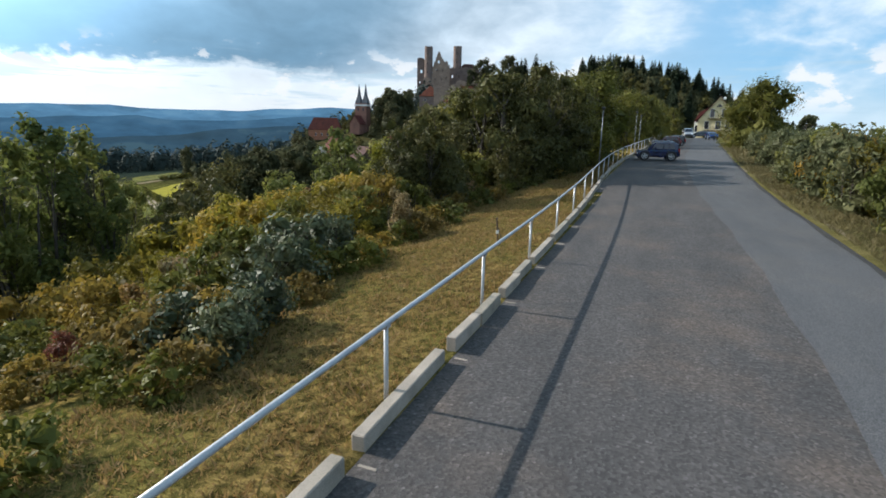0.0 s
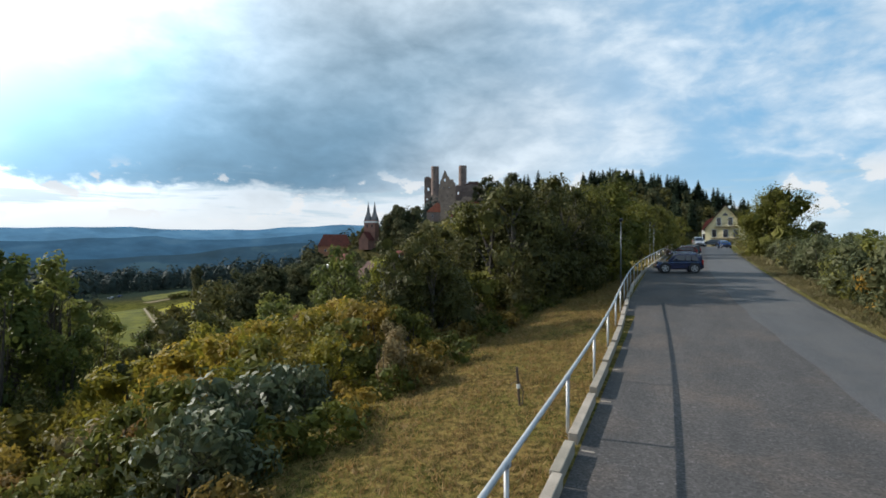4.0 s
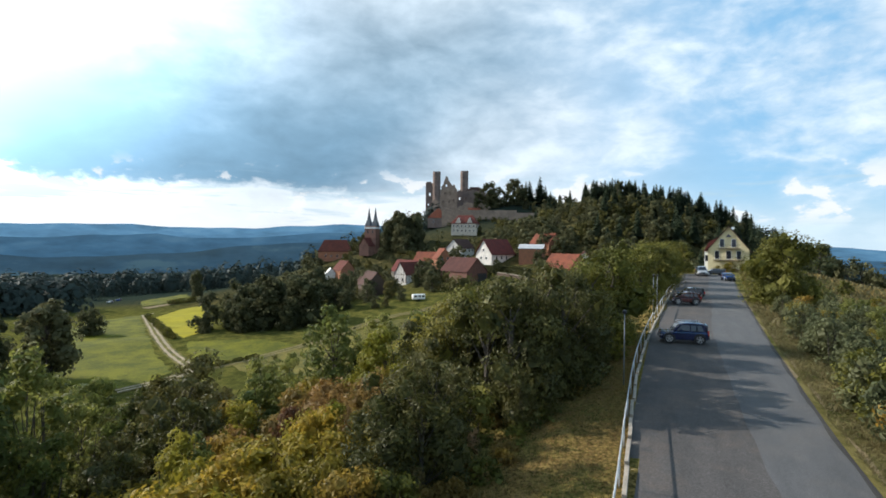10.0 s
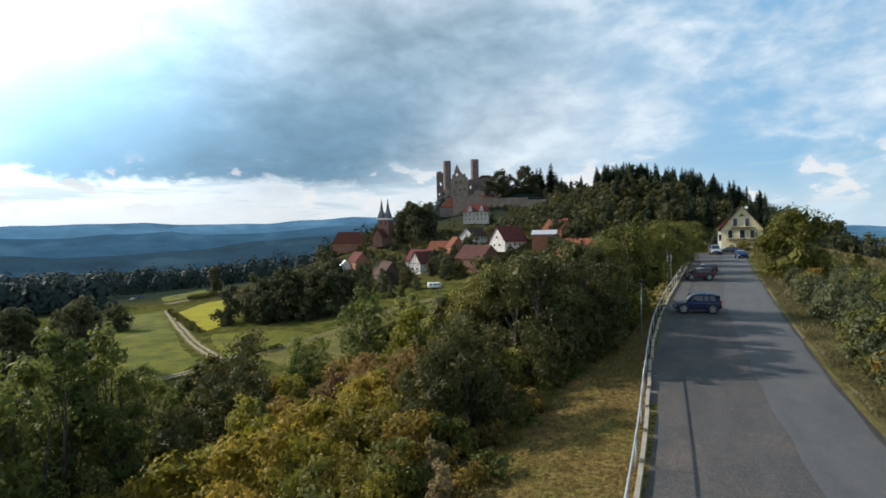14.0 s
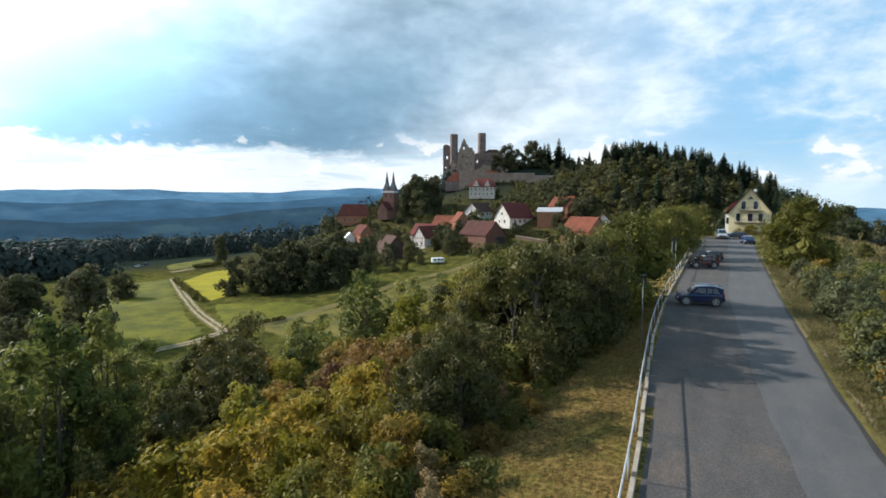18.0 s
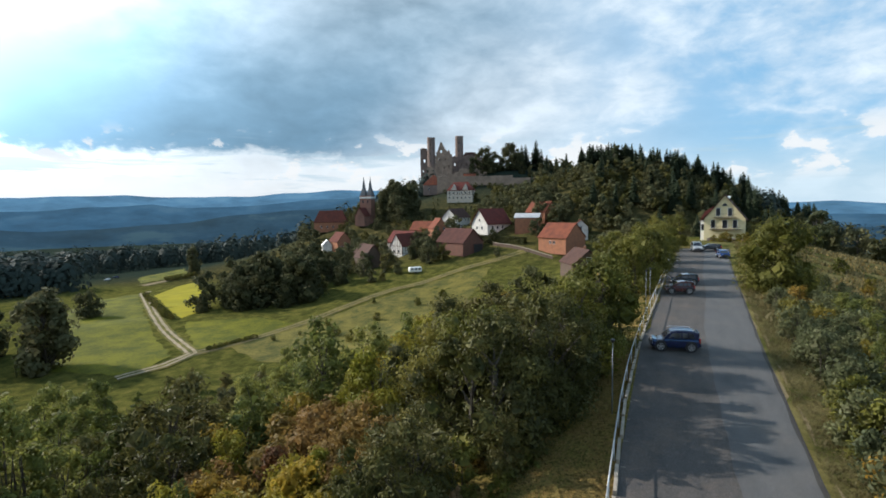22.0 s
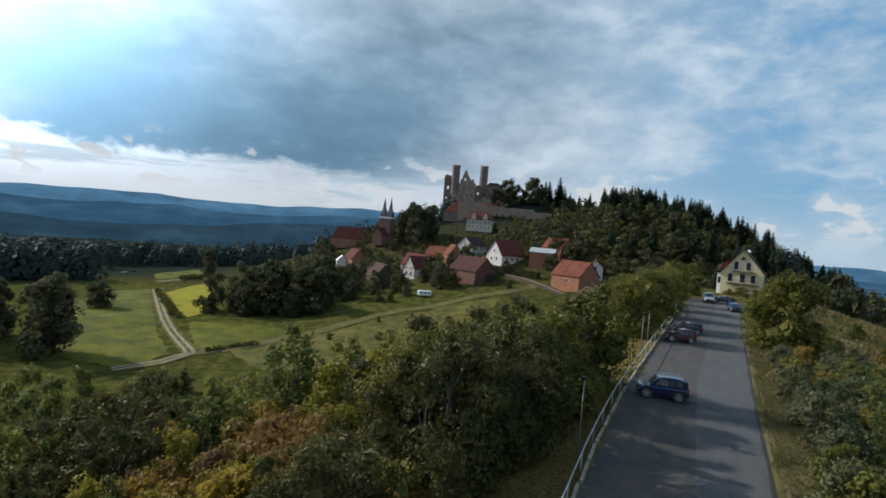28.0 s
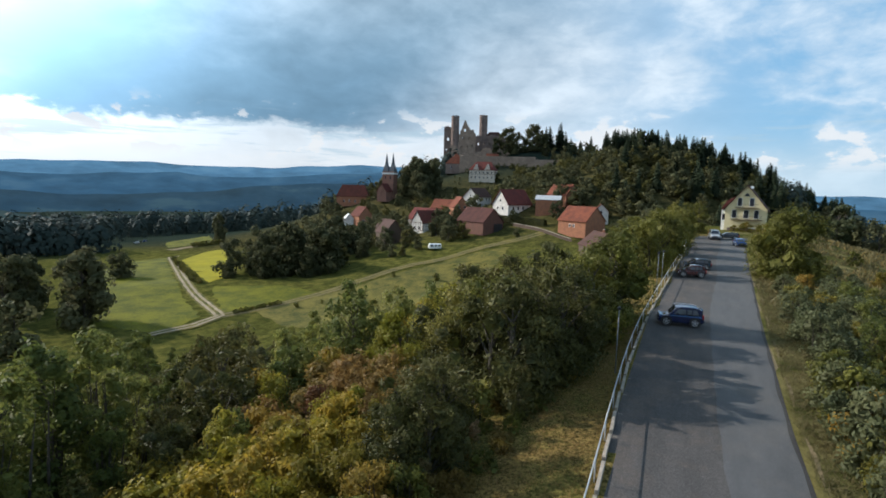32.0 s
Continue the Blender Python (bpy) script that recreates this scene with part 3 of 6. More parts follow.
def asphalt(name, colour, other, stain, scale=1.0):
    m = bpy.data.materials.new(name)
    m.use_nodes = True
    t = m.node_tree
    s = t.nodes["Principled BSDF"]
    s.inputs["Roughness"].default_value = 0.9
    s.inputs["Specular IOR Level"].default_value = 0.3
    place = t.nodes.new("ShaderNodeTexCoord").outputs["Object"]
    mp = t.nodes.new("ShaderNodeMapping")
    mp.inputs["Scale"].default_value = (1.0, 0.22, 1.0)
    t.links.new(place, mp.inputs[0])
    wheel = node(t, "ShaderNodeTexNoise", Scale=1.1, Detail=5.0, Roughness=0.6)
    t.links.new(mp.outputs[0], wheel.inputs["Vector"])
    patch = node(t, "ShaderNodeTexNoise", Scale=0.45, Detail=6.0, Roughness=0.65)
    t.links.new(place, patch.inputs["Vector"])
    grit = node(t, "ShaderNodeTexVoronoi", Scale=70.0 * scale)
    t.links.new(place, grit.inputs["Vector"])
    fine = node(t, "ShaderNodeTexNoise", Scale=180.0 * scale, Detail=2.0)
    t.links.new(place, fine.inputs["Vector"])
    col = ramp(t, wheel.outputs[0], [(0.3, other), (0.7, colour)])
    col = mix_colour(t, math_node(t, "MULTIPLY", ramp(t, patch.outputs[0], [(0.48, 0.0), (0.72, 1.0)]), 0.55), col, stain)
    chip = ramp(t, grit.outputs["Color"], [(0.1, 0.6), (0.7, 1.0), (0.92, 1.35), (1.0, 2.3)])
    mul = t.nodes.new("ShaderNodeMix")
    mul.data_type, mul.blend_type = "RGBA", "MULTIPLY"
    mul.inputs[0].default_value = 1.0
    t.links.new(col, mul.inputs[6])
    t.links.new(chip, mul.inputs[7])
    t.links.new(mul.outputs[2], s.inputs["Base Color"])
    bp = node(t, "ShaderNodeBump", Strength=0.5, Distance=0.012)
    t.links.new(math_node(t, "ADD", grit.outputs["Distance"], fine.outputs[0]), bp.inputs["Height"])
    t.links.new(bp.outputs[0], s.inputs["Normal"])
    return m


ASPHALT_NEW = asphalt("lane_asphalt", (0.099, 0.1, 0.103), (0.074, 0.076, 0.079), (0.124, 0.114, 0.104))
ASPHALT_OLD = asphalt("parking_asphalt", (0.082, 0.076, 0.073), (0.053, 0.051, 0.05), (0.145, 0.108, 0.082), 0.45)
road_ys = np.arange(-70, 119, 1.5)


def seam_x(y):
    return kerb_x(y) + 4.55 + 0.12 * np.sin(np.asarray(y) * 0.21) + 0.05 * np.sin(np.asarray(y) * 1.3)


strip("parking_strip", road_ys, lambda y: kerb_x(y) - 0.12, seam_x, 6, -0.012, ASPHALT_OLD, "worn dark asphalt parking strip with reddish stains", "parking strip")
strip("road", road_ys, lambda y: seam_x(y) - 0.15, edge_x, 4, 0.0, ASPHALT_NEW, "grey asphalt lane beside the parking strip", "road")
GUTTER = asphalt("wet_gutter", (0.045, 0.042, 0.04), (0.03, 0.029, 0.028), (0.06, 0.055, 0.045))
strip("road_gutter", road_ys, lambda y: edge_x(y) - 0.16 + 0.05 * math.sin(y * 1.1), lambda y: edge_x(y) + 0.02, 1, 0.006, GUTTER, "dark damp strip at the edge of the lane", "gutter")
strip("road_edge", road_ys, lambda y: edge_x(y) - 0.02, lambda y: edge_x(y) + 0.45 + 0.15 * math.sin(y * 0.8), 2, -0.02, DIRT, "worn gravel edge of the road", "road edge")

# ---- kerb stones and guard rail ----
KERB_STEP, POST_STEP = 2.42, 3.36
kerb = tagged(new("kerb"), "row of pale concrete kerb stones with gaps", "kerb", kind="structure")
stone = Shape().chamfer((0, 0, 0.03), (0.145, 2.08, 0.30), 0.012).mesh("kerb_stone", CONCRETE)
short = Shape().chamfer((0, 0, 0.03), (0.145, 1.035, 0.30), 0.012).mesh("kerb_stone", CONCRETE)
mark = Shape().chamfer((0, 0, 0), (0.2, 0.04, 0.06), 0.01).mesh("bay_mark", CONCRETE)
rng = random.Random(4)
y = -27.05
while y < 100:
    mid = y + KERB_STEP / 2
    turn = math.degrees(math.atan2(-(float(kerb_x(y + 2)) - float(kerb_x(y))), 2))
    halves = [(mid, stone)] if rng.random() < 0.6 else [(mid - 0.53, short), (mid + 0.53, short)]
    for at, me in halves:
        ob = part("stone", me, CONCRETE, kerb)
        ob.matrix_basis = pose(float(kerb_x(at)) - 0.075 + rng.uniform(-0.025, 0.025), at, float(road_z(at)) + rng.uniform(-0.015, 0.015), 1.4 + rng.uniform(-0.5, 0.5), 0, turn + rng.uniform(-0.9, 0.9))
    ob = part("bay_mark", mark, CONCRETE, kerb)
    ob.matrix_basis = pose(float(kerb_x(y)) + 0.14, y, float(road_z(y)) - 0.034, 0, 0, turn)
    y += KERB_STEP


def rail_piece(y0, count):
    rail = thing("guard_rail", "galvanised tube guard rail on thin steel posts along the kerb", "railing", Matrix(), "guard rail along the parking strip")
    ys = [y0 + POST_STEP * k for k in range(count)]
    top = 0.92
    line = [(float(kerb_x(v)) - 0.24, v, float(road_z(v)) + top) for v in np.arange(ys[0] - 0.5, ys[-1] + POST_STEP - 0.4, POST_STEP / 2)]
    part("handrail", Shape().tube(line, 0.031, 10), STEEL, rail, smooth=True)
    for v in ys:
        x, z = float(kerb_x(v)) - 0.24, float(road_z(v))
        part("post", Shape().tube([(x, v, z - 0.35), (x, v, z + top)], 0.027, 8), STEEL, rail, smooth=True)
        part("clamp", Shape().box((x, v, z + top - 0.02), (0.07, 0.09, 0.05)), STEEL, rail)
    return rail


for k in range(5):
    rail_piece(3.05 - POST_STEP * 8 + k * POST_STEP * 7, 7)


# ---- trees ----
def foliage(seed, height, radius, base, lobes, count, size, mat, droop=0.0, flat=0.75):
    """Cards over the outer shells of many lobes, leaving gaps. Returns the mesh and the lobes' middles."""
    g = np.random.default_rng(seed)
    top, mids = height, []
    span = top - base
    for k in range(lobes):
        h = (k + 0.5) / lobes
        a = g.uniform(0, 2 * np.pi) + k * 2.4
        wide = radius * (0.35 + 0.65 * math.sin(math.pi * min(1, 0.18 + 0.75 * h))) if lobes > 3 else radius * 0.5
        r = wide * math.sqrt(g.uniform(0.08, 1)) * 0.72
        size_l = radius * g.uniform(0.28, 0.5) * (1.1 - 0.35 * h)
        mids.append((math.cos(a) * r, math.sin(a) * r, base + span * h * 0.92, size_l))
    mids = np.array(mids)
    share = mids[:, 3] ** 2
    pick = g.choice(len(mids), count, p=share / share.sum())
    d = g.normal(0, 1, (count, 3))
    d[:, 2] += 0.25
    d /= np.linalg.norm(d, axis=1)[:, None]
    # small clumps: directions drawn towards a few favourites per lobe
    fav = g.normal(0, 1, (len(mids), 9, 3))
    fav /= np.linalg.norm(fav, axis=2)[:, :, None]
    mixv = d * 0.55 + fav[pick, g.integers(0, 9, count)] * 0.75
    mixv /= np.linalg.norm(mixv, axis=1)[:, None]
    shell = mids[pick, 3] * (1 - 0.45 * g.random(count) ** 2) * g.uniform(0.9, 1.15, count)
    co = mids[pick, :3] + mixv * shell[:, None] * np.array([1, 1, flat])
    co[:, 2] -= droop * np.abs(g.normal(0, 0.3, count)) * radius * 0.2
    co[:, 2] = np.maximum(co[:, 2], 0.05)
    cards = leaf_cards(g, co, mixv, size, droop, *((0.42, 0.42) if size < 0.3 else (0.3, 0.85)))
    # dense inner mass of every lobe: large hidden cards added to block light
    inner = np.repeat(np.arange(len(mids)), 7)
    way = g.normal(0, 1, (len(inner), 3))
    way /= np.linalg.norm(way, axis=1)[:, None]
    heart = mids[inner, :3] + way * mids[inner, 3:4] * 0.26 * np.array([1, 1, flat])
    heart[:, 2] = np.maximum(heart[:, 2], 0.05)
    hearts = leaf_cards(g, heart, way, mids[inner, 3] * 0.42, 0.0, 0.1, 0.9)
    return quad_mesh("crown", np.concatenate([cards, hearts]), 4, mat), mids


def wood(seed, mids, height, thick, base, stems=1):
    g = random.Random(seed)
    s = Shape()
    for k in range(stems):
        off = Vector((g.uniform(-0.5, 0.5), g.uniform(-0.5, 0.5), 0)) * (0 if stems == 1 else 1)
        lean = Vector((g.uniform(-1, 1), g.uniform(-1, 1), 0)) * height * (0.03 if stems == 1 else 0.09)
        s.tube([off + Vector((0, 0, -0.4)), off + lean * 0.3 + Vector((0, 0, height * 0.3)), off + lean * 0.7 + Vector((0, 0, height * 0.6)), off + lean + Vector((0, 0, height * 0.78))],
               [thick * 1.25, thick, thick * 0.6, thick * 0.1], 6)
    for mx, my, mz, _ in mids:
        z0 = max(0.3 * base, mz - 0.35 * height * g.uniform(0.5, 1))
        s.tube([(0, 0, z0), (mx * 0.5, my * 0.5, (z0 + mz) / 2 + 0.1), (mx, my, mz)], [thick * 0.45, thick * 0.3, thick * 0.08], 4, cap=False)
    return s


def tree(name, label, category, seed, height, radius, base, lobes, count, size, mat, droop=0.0, thick=0.16, stems=1, flat=0.75):
    me, mids = foliage(seed, height, radius, base, lobes, count, size, mat, droop, flat)
    ob = thing(name, label, category, Matrix())
    part("trunk", wood(seed, mids, height, thick, base, stems), BARK, ob)
    part("crown", me, mat, ob)
    return ob


def spruce(seed, height, radius, mat, label, tiers=16):
    g = np.random.default_rng(seed)
    ob = thing("spruce", label, "tree", Matrix())
    part("trunk", Shape().tube([(0, 0, -0.5), (0, 0, height * 0.5), (0, 0, height * 0.97)], [0.24, 0.15, 0.03], 6), BARK, ob)
    cards = []
    for k in range(tiers):
        h = 0.1 + 0.9 * k / tiers
        r = radius * (1 - h) ** 0.75 + 0.2
        n = int(12 - 6 * h)
        for j in range(n):
            a = 2 * math.pi * (j + g.uniform(-0.3, 0.3)) / n + k
            rr = r * g.uniform(0.7, 1.15)
            c, s = math.cos(a), math.sin(a)
            z = height * h + g.uniform(-0.2, 0.2)
            w = 0.38 * rr + 0.12
            tip = (c * rr, s * rr, z - 0.32 * rr)
            mid = (c * rr * 0.55, s * rr * 0.55, z - 0.05 * rr)
            cards += [(0, 0, z + 0.15), (mid[0] - s * w, mid[1] + c * w, mid[2] - 0.25 * w), tip, (mid[0] + s * w, mid[1] - c * w, mid[2] - 0.25 * w)]
    part("crown", quad_mesh("crown", np.array(cards), 4, mat), mat, ob)
    return ob


kinds, planted = {}, set()


def kind_of_tree(key, variants, maker):
    kinds[key] = [maker(k) for k in range(variants)]


def put(key, x, y, scale=1.0, turn=None, label="", group="", sink=0.0, squash=1.0, rnd=random.Random(11)):
    """One more plant of a kind, standing on the land."""
    first = rnd.choice(kinds[key])
    fresh = next((o for o in kinds[key] if o not in planted), None)
    turn = rnd.uniform(0, 360) if turn is None else turn
    m = pose(x, y, float(land(x, y)) - sink, rnd.uniform(-3, 3), rnd.uniform(-3, 3), turn) @ Matrix.Diagonal((scale, scale, scale * squash, 1))
    ob = fresh or copy_thing(first, m)
    planted.add(ob)
    ob.matrix_basis = m
    if label or group:
        tagged(ob, label, "", group)
    return ob


def grove(name, label, category, members, seed):
    """Plants too many to count, joined into one: (kind, x, y, scale)."""
    g = np.random.default_rng(seed)
    by_mat = {}
    for key, x, y, scale in members:
        first = kinds[key][int(g.integers(len(kinds[key])))]
        me = next(c for c in first.children if c.name.startswith("crown")).data
        co = np.empty(len(me.vertices) * 3, np.float32)
        me.vertices.foreach_get("co", co)
        co = co.reshape(-1, 3) * scale
        a = g.uniform(0, 6.28)
        c, s = math.cos(a), math.sin(a)
        co = co @ np.array([[c, s, 0], [-s, c, 0], [0, 0, 1]]) + np.array([x, y, float(land(x, y))])
        by_mat.setdefault(me.materials[0].name, []).append(co)
    for mat, parts in by_mat.items():
        tagged(new(name, quad_mesh(name, np.concatenate(parts), 4, bpy.data.materials[mat])), label, category, kind="stuff")


kind_of_tree("dark", 4, lambda k: tree("broadleaf_tree", "dense dark green broadleaf tree on the slope", "tree", 10 + k, 9.0, 3.5, 0.4, 22, 5400, 0.145, LEAF_DARK, 0.7))
kind_of_tree("mid", 3, lambda k: tree("broadleaf_tree", "green broadleaf tree turning yellow on the slope", "tree", 20 + k, 9.0, 3.5, 0.5, 20, 4800, 0.155, LEAF_MID, 0.6))
kind_of_tree("round", 1, lambda k: tree("broadleaf_tree", "large round green broadleaf tree beside the road's end", "tree", 23 + k, 9.2, 5.0, 0.0, 54, 13000, 0.16, LEAF_ROUND, 0.5, 0.24, 2, 0.95))
kind_of_tree("roadside", 2, lambda k: tree("broadleaf_tree", "broad green broadleaf tree turning yellow beside the parking strip", "tree", 27 + k, 8.0, 3.9, 0.2, 30, 9000, 0.15, LEAF_MID, 0.6, 0.2, 2, 0.9))
kind_of_tree("slim", 4, lambda k: tree("slender_tree", "slender light green tree with bare lower stems", "tree", 30 + k, 12.0, 1.9, 4.2, 16, 2300, 0.18, LEAF_LIGHT, 0.2, 0.085, 4, 1.2))
kind_of_tree("light", 3, lambda k: tree("young_tree", "airy yellow-green young tree", "tree", 40 + k, 8.0, 2.3, 0.8, 18, 2200, 0.17, LEAF_LIGHT, 0.3, 0.08, 2, 1.0))
kind_of_tree("yellow", 3, lambda k: tree("young_tree", "yellow autumn tree among the shrubs", "tree", 45 + k, 7.0, 2.2, 0.4, 18, 3200, 0.15, LEAF_YELLOW, 0.3, 0.08, 2, 0.9))
kind_of_tree("gold", 3, lambda k: tree("shrub", "golden yellow autumn shrub on the slope", "shrub", 50 + k, 3.4, 1.9, 0.1, 18, 2400, 0.11, LEAF_GOLD, 0.3, 0.04, 3))
kind_of_tree("olive", 3, lambda k: tree("shrub", "olive green shrub with yellowing leaves", "shrub", 60 + k, 3.2, 1.9, 0.1, 18, 2100, 0.12, LEAF_OLIVE, 0.3, 0.04, 3))
kind_of_tree("rust", 3, lambda k: tree("shrub", "rust brown autumn shrub on the slope", "shrub", 70 + k, 3.0, 1.8, 0.1, 16, 2000, 0.11, LEAF_RUST, 0.2, 0.035, 3))
kind_of_tree("red", 2, lambda k: tree("shrub", "dark red autumn shrub on the slope", "shrub", 80 + k, 3.4, 1.5, 0.2, 14, 1800, 0.11, LEAF_RED, 0.2, 0.04, 3))
kind_of_tree("silver", 2, lambda k: tree("shrub", "grey-green shrub with pale shiny leaves beside the mown verge", "shrub", 85 + k, 1.7, 1.3, 0.05, 18, 1500, 0.095, LEAF_SILVER, 0.4, 0.03, 3))
kind_of_tree("green", 3, lambda k: tree("shrub", "dense green shrub beside the verge", "shrub", 90 + k, 3.2, 1.9, 0.1, 18, 1250, 0.15, LEAF_MID, 0.3, 0.04, 3))
kind_of_tree("pale", 3, lambda k: tree("shrub", "pale green willowy shrub beside the road", "shrub", 95 + k, 3.2, 1.7, 0.1, 18, 1200, 0.14, LEAF_PALE, 0.2, 0.03, 5, 1.1))
kind_of_tree("low", 3, lambda k: tree("shrub", "low tangle of green and brown weeds", "shrub", 98 + k, 0.9, 0.95, 0.0, 12, 480, 0.072, (LEAF_OLIVE, LEAF_MID, LEAF_RUST)[k], 0.1, 0.012, 3))
kind_of_tree("far", 4, lambda k: tree("broadleaf_tree", "round dark green tree in the valley", "tree", 100 + k, 10.0, 4.8, 0.3, 20, 760, 0.4, LEAF_FAR, 0.2, 0.2, 1, 0.85))
kind_of_tree("far_light", 3, lambda k: tree("broadleaf_tree", "round green tree by the village", "tree", 110 + k, 8.0, 3.8, 0.3, 16, 760, 0.34, LEAF_FAR_LIGHT, 0.2, 0.2, 1, 0.85))
kind_of_tree("big", 3, lambda k: tree("broadleaf_tree", "tall dense dark green tree in the valley", "tree", 160 + k, 19.0, 6.0, 0.2, 40, 3600, 0.5, LEAF_FAR, 0.3, 0.3, 1, 1.0))
kind_of_tree("copse", 4, lambda k: tree("broadleaf_tree", "round dark green tree in the valley wood", "tree", 170 + k, 13.0, 5.2, 0.1, 22, 1200, 0.42, LEAF_FAR, 0.2, 0.2, 1, 0.9))
kind_of_tree("wood", 4, lambda k: tree("broadleaf_tree", "round dark green tree on the hill", "tree", 140 + k, 10.0, 4.6, 0.3, 12, 260, 0.62, LEAF_FAR, 0.2, 0.2, 1, 0.85))
kind_of_tree("wood_light", 3, lambda k: tree("broadleaf_tree", "round green tree on the hill", "tree", 150 + k, 9.0, 4.2, 0.3, 12, 250, 0.58, LEAF_FAR_LIGHT, 0.2, 0.2, 1, 0.85))
kind_of_tree("spruce", 4, lambda k: spruce(120 + k, 15.5, 4.1, LEAF_SPRUCE, "dark spruce in the hilltop wood", 24))
kind_of_tree("pine", 3, lambda k: spruce(126 + k, 20.0, 6.6, LEAF_SPRUCE, "tall dark conifer beside the castle", 18))
kind_of_tree("birch", 1, lambda k: tree("birch", "pale-stemmed birch at the edge of the wood", "tree", 128 + k, 15.0, 3.6, 3.0, 16, 1700, 0.36, LEAF_PALE, 0.3, 0.25))
kind_of_tree("straw", 2, lambda k: tree("dry_brush", "pale brown dried weeds at the verge", "weeds", 130 + k, 1.6, 0.55, 0.1, 10, 1300, 0.07, STRAW, 0.0, 0.012, 5, 1.3))

# ---- buildings ----
def house(name, label, x, y, turn, wide, deep, eave, ridge, wall_mat, roof_mat, windows=(), side_windows=(), over=0.35, sink=1.5, group="", z=None, category="house", frame_mat=None, hip=0.0, framed=0.0):
    """A house. Its gable faces -y before the turn; windows: (across, sill height, width, height) on the gable, side_windows on the flanks. hip: how far the ridge is drawn in from the gables. framed: height from which dark timbers show on the walls."""
    z = float(land(x, y)) if z is None else z
    ob = thing(name, label, category, pose(x, y, z, 0, 0, turn), group)
    w, d = wide / 2, deep / 2
    front = [(-w, -sink), (w, -sink), (w, eave), (0, ridge if not hip else eave + 0.05), (-w, eave)]
    part("wall", Shape().loft([[(a, -d, b) for a, b in front], [(a, d, b) for a, b in front]]), wall_mat, ob)
    slope = (ridge - eave) / w
    if hip:
        o = over
        part("roof", Shape().loft([[(-w - o, -d - o, eave - 0.25), (w + o, -d - o, eave - 0.25), (w + o, d + o, eave - 0.25), (-w - o, d + o, eave - 0.25)],
                                   [(-w - o, -d - o, eave), (w + o, -d - o, eave), (w + o, d + o, eave), (-w - o, d + o, eave)],
                                   [(-0.1, -d + hip, ridge), (0.1, -d + hip, ridge), (0.1, d - hip, ridge), (-0.1, d - hip, ridge)]]), roof_mat, ob)
    if framed:
        for k in range(int(wide / 1.6) + 1):
            a = -w + 0.1 + (wide - 0.2) * k / int(wide / 1.6)
            top = eave if hip else eave + (w - abs(a)) * slope - 0.2
            part("timber", Shape().box((a, -d - 0.03, (framed + top) / 2), (0.2, 0.08, top - framed)), TIMBER, ob)
        for up in (framed, eave - 0.1):
            part("timber", Shape().box((0, -d - 0.04, up), (wide, 0.08, 0.2)), TIMBER, ob)
        for s in (-1, 1):
            for k in range(int(deep / 1.8) + 1):
                part("timber", Shape().box((s * (w + 0.03), -d + 0.1 + (deep - 0.2) * k / int(deep / 1.8), (framed + eave) / 2), (0.08, 0.2, eave - framed)), TIMBER, ob)
            part("timber", Shape().box((s * (w + 0.04), 0, framed), (0.08, deep, 0.2)), TIMBER, ob)
    for s in (-1, 1) if not hip else ():
        lo = (s * (w + over), eave - over * slope)
        roof = Shape()
        t = 0.18
        ring = [(lo[0], lo[1]), (0, ridge), (0, ridge + t * 1.3), (lo[0], lo[1] + t * 1.3)]
        roof.loft([[(a, -d - over, b + 0.02) for a, b in ring], [(a, d + over, b + 0.02) for a, b in ring]])
        part("roof", roof, roof_mat, ob)
    fm = frame_mat or WHITE_PAINT
    for a, b, ww, hh in windows:
        win = part("window", Shape().box((a, -d - 0.02, b + hh / 2), (ww + 0.16, 0.08, hh + 0.16)), fm, ob)
        part("pane", Shape().box((a, -d - 0.065, b + hh / 2), (ww, 0.02, hh)), GLASS_DARK, win)
    for a, b, ww, hh in side_windows:
        for s in (-1, 1):
            win = part("window", Shape().box((s * (w + 0.02), a, b + hh / 2), (0.08, ww + 0.16, hh + 0.16)), fm, ob)
            part("pane", Shape().box((s * (w + 0.065), a, b + hh / 2), (0.02, ww, hh)), GLASS_DARK, win)
    return ob


def chimney(ob, x, y, z, h=1.2, mat=None):
    c = part("chimney", Shape().box((x, y, z + h / 2), (0.5, 0.5, h)), mat or BRICK_WALL, ob)
    part("cap", Shape().box((x, y, z + h + 0.05), (0.62, 0.62, 0.1)), CONCRETE, c)


# the guest house at the end of the road
guest = house("guest_house", "pale yellow rendered house with a brown gabled roof and two balconies", 15.0, 163.0, -7, 9.4, 11, 6.6, 12.6, PLASTER_YELLOW, ROOF_BROWN,
              windows=[(-1.5, 7.4, 0.95, 2.0), (1.2, 7.4, 0.95, 2.0), (-2.6, 4.3, 0.95, 2.0), (0.1, 4.3, 1.1, 2.0), (2.4, 4.3, 0.95, 2.0), (-2.4, -0.2, 0.9, 1.9), (1.6, -0.2, 0.9, 1.9)], z=0.5, over=0.5)
for level, half in ((6.95, 2.6), (3.9, 3.6)):
    b = part("balcony", Shape().box((0.2, -6.1, level), (half * 2, 1.2, 0.14)), TIMBER, guest)
    rail = Shape().box((0.2, -6.68, level + 0.95), (half * 2, 0.05, 0.07))
    for k in range(int(half * 2 / 0.35)):
        rail.box((0.2 - half + 0.17 + k * 0.35, -6.68, level + 0.5), (0.035, 0.035, 0.85))
    part("railing", rail, DARK_METAL, b)
